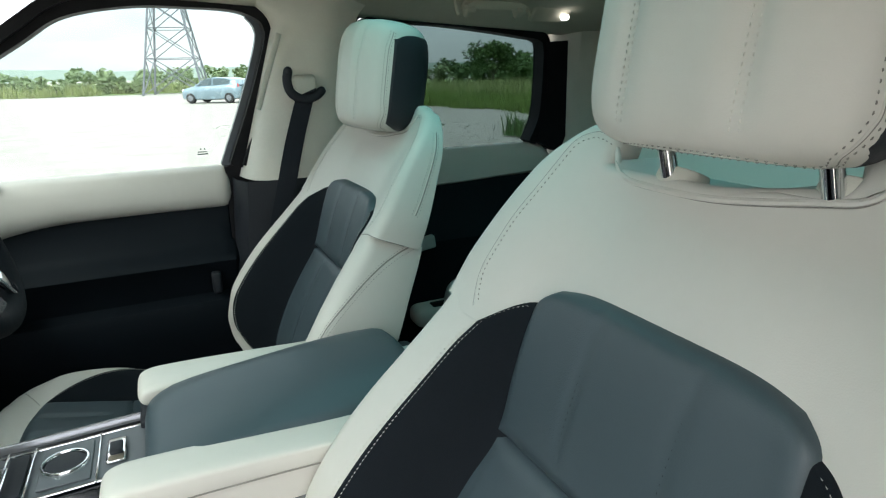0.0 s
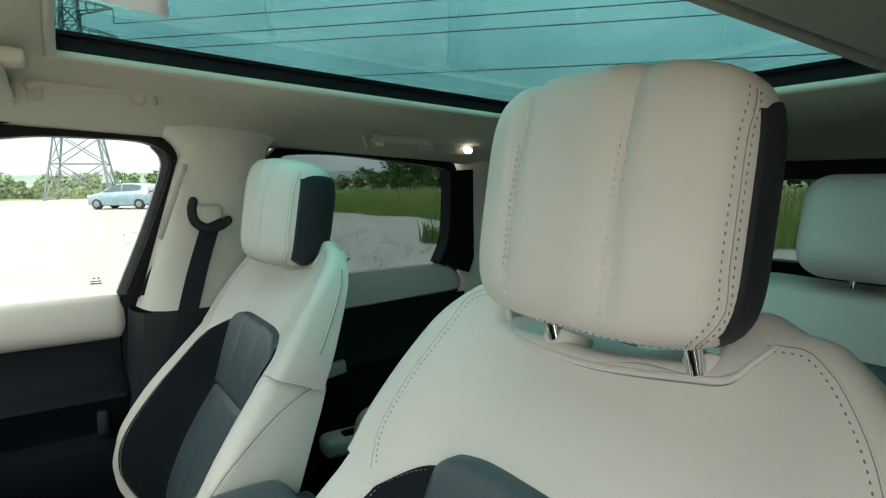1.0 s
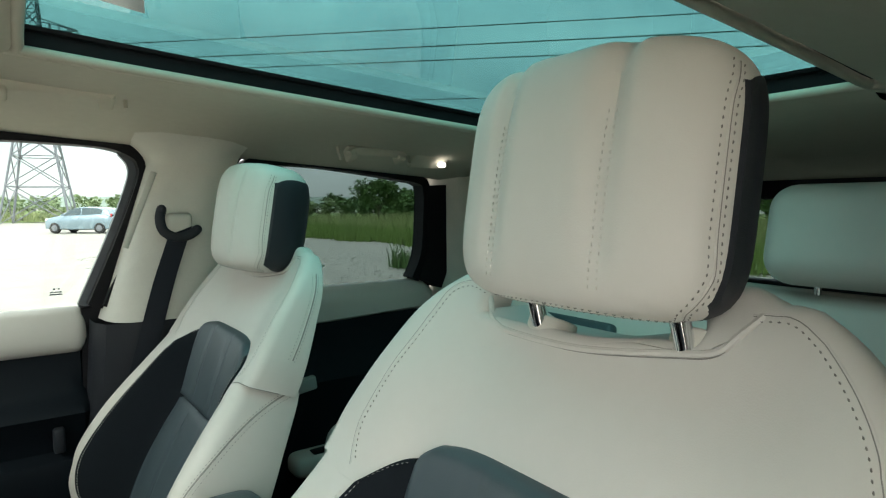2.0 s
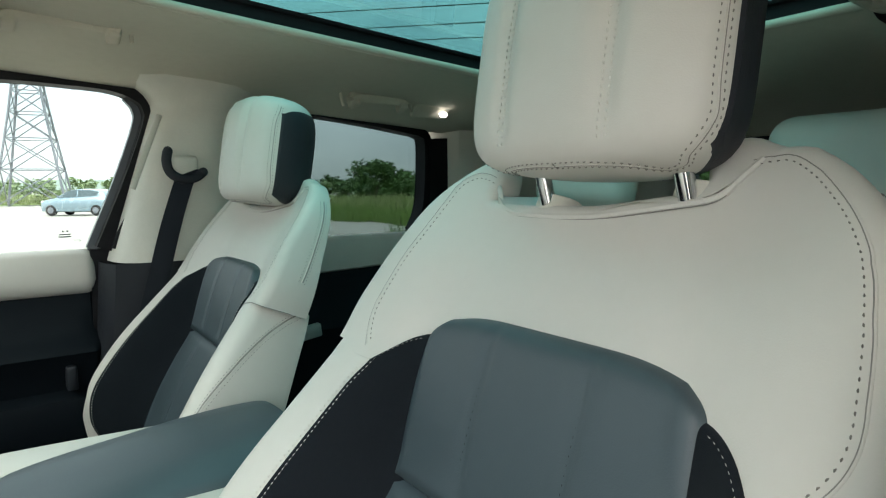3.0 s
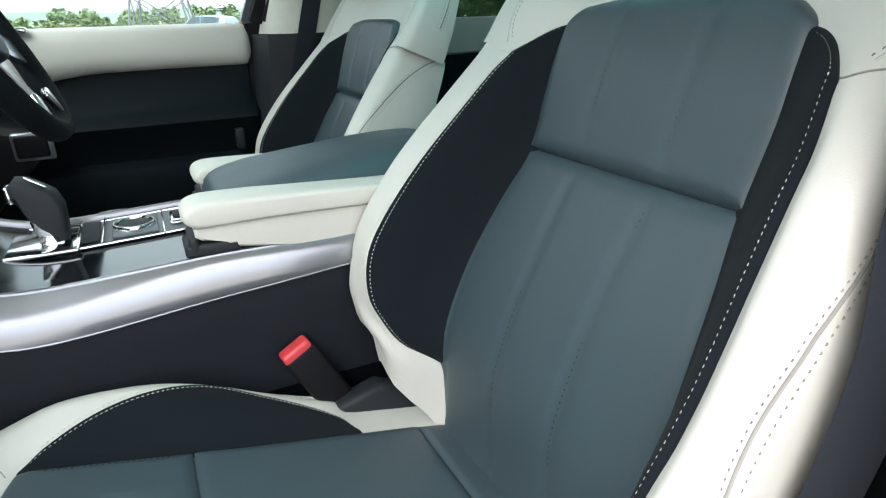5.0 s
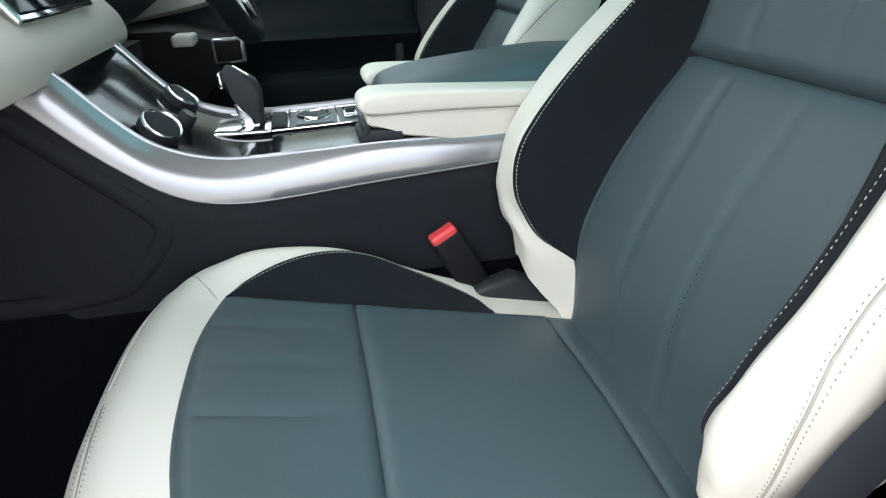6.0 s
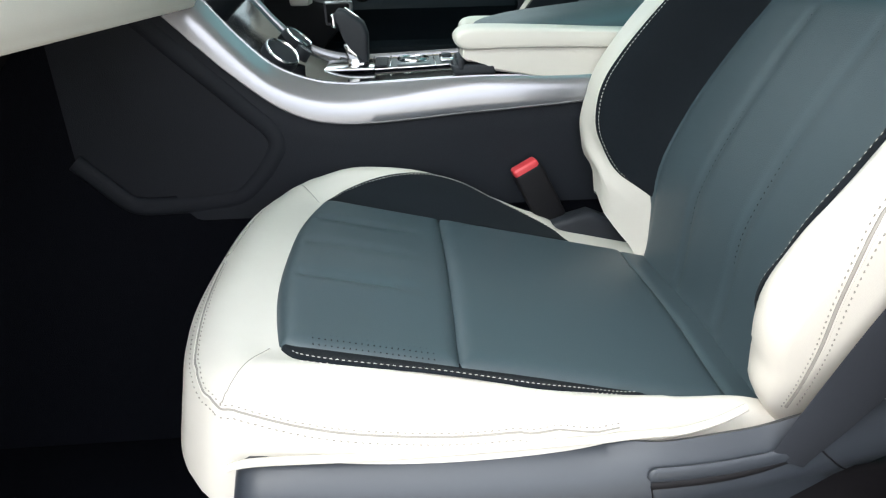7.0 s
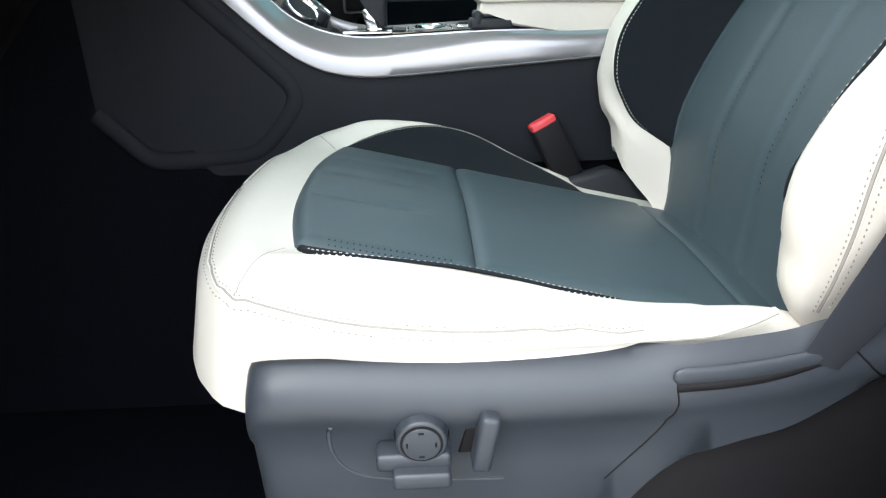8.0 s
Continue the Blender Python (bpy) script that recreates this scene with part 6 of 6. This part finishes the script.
def tree(x, y, h, spread):
    t = thing("tree", (x, y, 0), "broad round tree rising above the hedge", "tree")
    bm = bmesh.new()
    top = Vector((x, y, h * 0.55))
    tube((x, y, 0), top, h * 0.035, h * 0.02, bm=bm, sides=10)
    tips = []
    for i in range(11):
        a = i * 2.4
        e = Vector((x + math.cos(a) * spread * rng.uniform(0.3, 0.8), y + math.sin(a) * spread * rng.uniform(0.3, 0.8), h * rng.uniform(0.55, 0.92)))
        tube((x, y, h * rng.uniform(0.25, 0.5)), e, h * 0.014, h * 0.004, bm=bm, sides=7)
        tips.append(e)
    part("trunk", bm, BARK, t, "brown trunk and limbs")
    bm = bmesh.new()
    for e in tips + [Vector((x, y, h * 0.9)), Vector((x, y, h * 0.7))]:
        for _ in range(5):
            clump(bm, e + Vector((rng.gauss(0, 1), rng.gauss(0, 1), rng.gauss(0, 0.6))) * spread * 0.22, spread * 0.24, 50, 0.17)
    part("crown", bm, LEAF, t, "green leafy crown", smooth=False)


tree(31.2, 53.5, 4.1, 2.7)

# far hills
bm = bmesh.new()
rows = []
for k in range(2):
    rows.append([Vector((math.cos(a) * (1500 + 200 * k), math.sin(a) * (1500 + 200 * k), (0 if k == 0 else 26 + 12 * noise.noise((a * 6, 1, 0)) + 5 * noise.noise((a * 25, 3, 0))))) for a in (math.tau * i / 240 for i in range(240))])
grid(rows, bm, closed=True)
single("backdrop_hills", bm, HILL, "low hazy hills on the horizon", "hills", "structure")


# ---- pylon and its lines ----
def pylon(x, y, turn):
    p = thing("pylon", (x, y, 0), "grey steel lattice pylon carrying power lines", "pylon")
    c, s = math.cos(turn), math.sin(turn)

    def at(u, v, z):
        return Vector((x + c * u - s * v, y + s * u + c * v, z))

    half = spline([(0, 2.55), (5, 1.75), (10.5, 0.98), (17, 0.62), (22, 0.2)])
    levels = [0, 3.2, 5.8, 8.0, 9.8, 11.2, 12.6, 14.0, 15.4, 16.8, 18.2, 19.6, 22]
    bm = bmesh.new()
    for sx in (-1, 1):
        for sy in (-1, 1):
            for a, b in zip(levels, levels[1:]):
                tube(at(sx * half(a), sy * half(a), a), at(sx * half(b), sy * half(b), b), 0.10, bm=bm, sides=6, caps=False)
    part("leg_frame", bm, STEEL, p, "four tapering steel legs")
    bm = bmesh.new()
    for a, b in zip(levels, levels[1:]):
        ha, hb = half(a), half(b)
        for k in range(4):
            ca, cb = [((-1, -1), (1, -1)), ((1, -1), (1, 1)), ((1, 1), (-1, 1)), ((-1, 1), (-1, -1))][k]
            tube(at(ca[0] * ha, ca[1] * ha, a), at(cb[0] * hb, cb[1] * hb, b), 0.05, bm=bm, sides=5, caps=False)
            tube(at(cb[0] * ha, cb[1] * ha, a), at(ca[0] * hb, ca[1] * hb, b), 0.05, bm=bm, sides=5, caps=False)
            if a:
                tube(at(ca[0] * ha, ca[1] * ha, a), at(cb[0] * ha, cb[1] * ha, a), 0.045, bm=bm, sides=5, caps=False)
    part("bracing", bm, STEEL, p, "crossed steel bracing")
    tips = []
    for z, reach in ((10.9, 3.2), (13.9, 3.6), (16.3, 3.4)):
        for k in (-1, 1):
            bm = bmesh.new()
            tip = at(k * reach, 0, z + 0.6)
            for v in (-1, 1):
                tube(at(k * half(z), v * half(z), z), tip, 0.08, bm=bm, sides=5, caps=False)
                tube(at(k * half(z + 1), v * half(z + 1), z + 1.2), tip, 0.05, bm=bm, sides=5, caps=False)
            for f in (0.25, 0.5, 0.75):
                tube(at(k * half(z), 0, z).lerp(tip, f), at(k * half(z + 1), 0, z + 1.2).lerp(tip, f), 0.08, bm=bm, sides=5, caps=False)
            tube(tip, tip - Vector((0, 0, 1.3)), 0.06, bm=bm, sides=6)
            part("cross_arm", bm, STEEL, p, "steel cross arm with insulator")
            tips.append(tip - Vector((0, 0, 1.3)))
    tips.append(at(0, 0, 22))
    return tips


pylon_tips = pylon(2.7, 63.0, radians(-12))
for tip, drop in ((pylon_tips[1], 0.0), (pylon_tips[3], 0.0), (pylon_tips[2], 0.0), (pylon_tips[5], 0.0)):
    far_end = tip + Vector((132, -150, -drop))
    pts = []
    for i in range(41):
        t = i / 40
        q = tip.lerp(far_end, t)
        q.z -= 4 * 1.0 * t * (1 - t) + drop * ease(t, 0, 0.15) * (1 - t)
        pts.append(q)
    single("power_line", sweep(pts, circle2(0.045, 6)), WIRE, "thin grey overhead power line", "cable", group="power lines")


# ---- parked hatchback ----
def hatchback(at, turn):
    car = thing("parked_car", at, "pale blue small hatchback parked on the gravel", "car")
    m = Matrix.Translation(at) @ Matrix.Rotation(turn, 4, "Z")
    belt_z = spline([(-1.95, 0.70), (-1.5, 0.86), (-0.9, 0.95), (0.5, 1.0), (1.5, 1.05), (1.92, 0.95)])
    low_z = spline([(-1.95, 0.36), (-1.8, 0.22), (1.8, 0.24), (1.95, 0.42)])
    halfw = spline([(-1.95, 0.55), (-1.75, 0.78), (-1.0, 0.85), (1.2, 0.85), (1.8, 0.78), (1.95, 0.62)])
    rows = []
    for x in [-1.95 + 3.9 * i / 44 for i in range(45)]:
        w, b, l = halfw(x), belt_z(x), low_z(x)
        rows.append([Vector((x, k * w * a, l + (b - l) * f)) for k, a, f in ((-1, 0.75, 0), (-1, 0.97, 0.06), (-1, 1.0, 0.35), (-1, 1.0, 0.6), (-1, 0.96, 0.9), (-1, 0.88, 1.0), (1, 0.88, 1.0), (1, 0.96, 0.9), (1, 1.0, 0.6), (1, 1.0, 0.35), (1, 0.97, 0.06), (1, 0.75, 0))])
    bm, vs = grid(rows, closed=True)
    bm.faces.new(vs[0]), bm.faces.new(vs[-1])
    bm.transform(m)
    part("car_body", bm, BODY, car, "pale blue painted body")
    roof_line = spline([(-1.1, 0.95), (-0.75, 1.16), (-0.30, 1.38), (0.2, 1.46), (0.8, 1.46), (1.4, 1.40), (1.70, 1.31), (1.85, 1.02)])
    rows = []
    for x in [-1.1 + 2.95 * i / 40 for i in range(41)]:
        z, b = roof_line(x), belt_z(x) - 0.02
        z = max(z, b + 0.005)
        rows.append([Vector((x, k * a, b + (z - b) * f)) for k, a, f in ((-1, 0.76, 0), (-1, 0.72, 0.4), (-1, 0.66, 0.8), (-1, 0.58, 0.96), (-1, 0.3, 1.0), (1, 0.3, 1.0), (1, 0.58, 0.96), (1, 0.66, 0.8), (1, 0.72, 0.4), (1, 0.76, 0))])
    bm, vs = grid(rows)
    bm.transform(m)
    part("cabin", bm, BODY, car, "pale blue roof and pillars")
    for k in (-1, 1):
        for pts in ([(-0.78, 1.0), (-0.30, 1.36), (0.18, 1.41), (0.18, 1.02)], [(0.26, 1.02), (0.26, 1.40), (1.0, 1.385), (1.42, 1.30), (1.30, 1.08)]):
            bm = bmesh.new()
            f = [bm.verts.new((x, k * (0.775 - 0.24 * max(0, z - 1.0)), z)) for x, z in pts]
            g = [bm.verts.new((x, k * (0.755 - 0.24 * max(0, z - 1.0)), z)) for x, z in pts]
            bm.faces.new(f), bm.faces.new(g)
            for i in range(4):
                bm.faces.new((f[i], f[(i + 1) % 4], g[(i + 1) % 4], g[i]))
            bm.transform(m)
            part("side_window", bm, CARGLASS, car, "dark side window", smooth=False)
        bm = rbox((0.18, 0.12, 0.20), (1.80, k * 0.66, 0.98), 0.04)
        bm.transform(m)
        part("tail_lamp", bm, TAIL, car, "red tail lamp")
        bm = rbox((0.35, 0.14, 0.14), (-1.70, k * 0.62, 0.74), 0.05)
        bm.transform(m)
        part("head_lamp", bm, LAMPGLASS, car, "clear head lamp")
        bm = rbox((0.08, 0.14, 0.10), (-0.72, k * 0.90, 1.02), 0.03)
        bm.transform(m)
        part("mirror", bm, BODY, car, "pale blue door mirror")
        for x in (-1.22, 1.27):
            bm = tube((x, k * 0.66, 0.30), (x, k * 0.865, 0.30), 0.30, sides=36, bevel=0.04)
            bm.transform(m)
            tyre = part("tyre", bm, TYRE, car, "black tyre")
            bm = tube((x, k * 0.80, 0.30), (x, k * 0.875, 0.30), 0.185, 0.165, sides=30, bevel=0.01)
            bm.transform(m)
            part("wheel_cover", bm, STEEL, tyre, "silver wheel cover")
    return car


hatchback((3.75, 38.9, 0.0), radians(-38))

# loose stones and a weed near the car
bm = bmesh.new()
for _ in range(2600):
    x, y, r = rng.uniform(1.5, 11), rng.uniform(2.5, 20), rng.uniform(0.008, 0.035)
    m = Euler((rng.uniform(-0.3, 0.3), rng.uniform(-0.3, 0.3), rng.random() * 6)).to_matrix()
    v = [bm.verts.new(Vector((x, y, r * 0.2)) + m @ Vector(p) * r) for p in ((1.3, 0, 0), (0.2, 0.9, 0.1), (-1.2, 0.2, 0), (-0.1, -0.9, 0.05), (0.15, 0.1, 0.6), (0, 0, -0.5))]
    for i in range(4):
        bm.faces.new((v[i], v[(i + 1) % 4], v[4]))
        bm.faces.new((v[(i + 1) % 4], v[i], v[5]))
single("loose_stones", bm, STONE, "loose grey stones on the gravel", "stones", "stuff", smooth=False)
bm = bmesh.new()
for _ in range(26):
    tuft(bm, 7.6 + rng.gauss(0, 0.22), 11.9 + rng.gauss(0, 0.22), 0, rng.uniform(0.3, 0.62), 0.12, 5, 0.02)
single("weeds", bm, LEAF, "tuft of dark green weeds on the gravel", "weeds", "stuff", smooth=False)
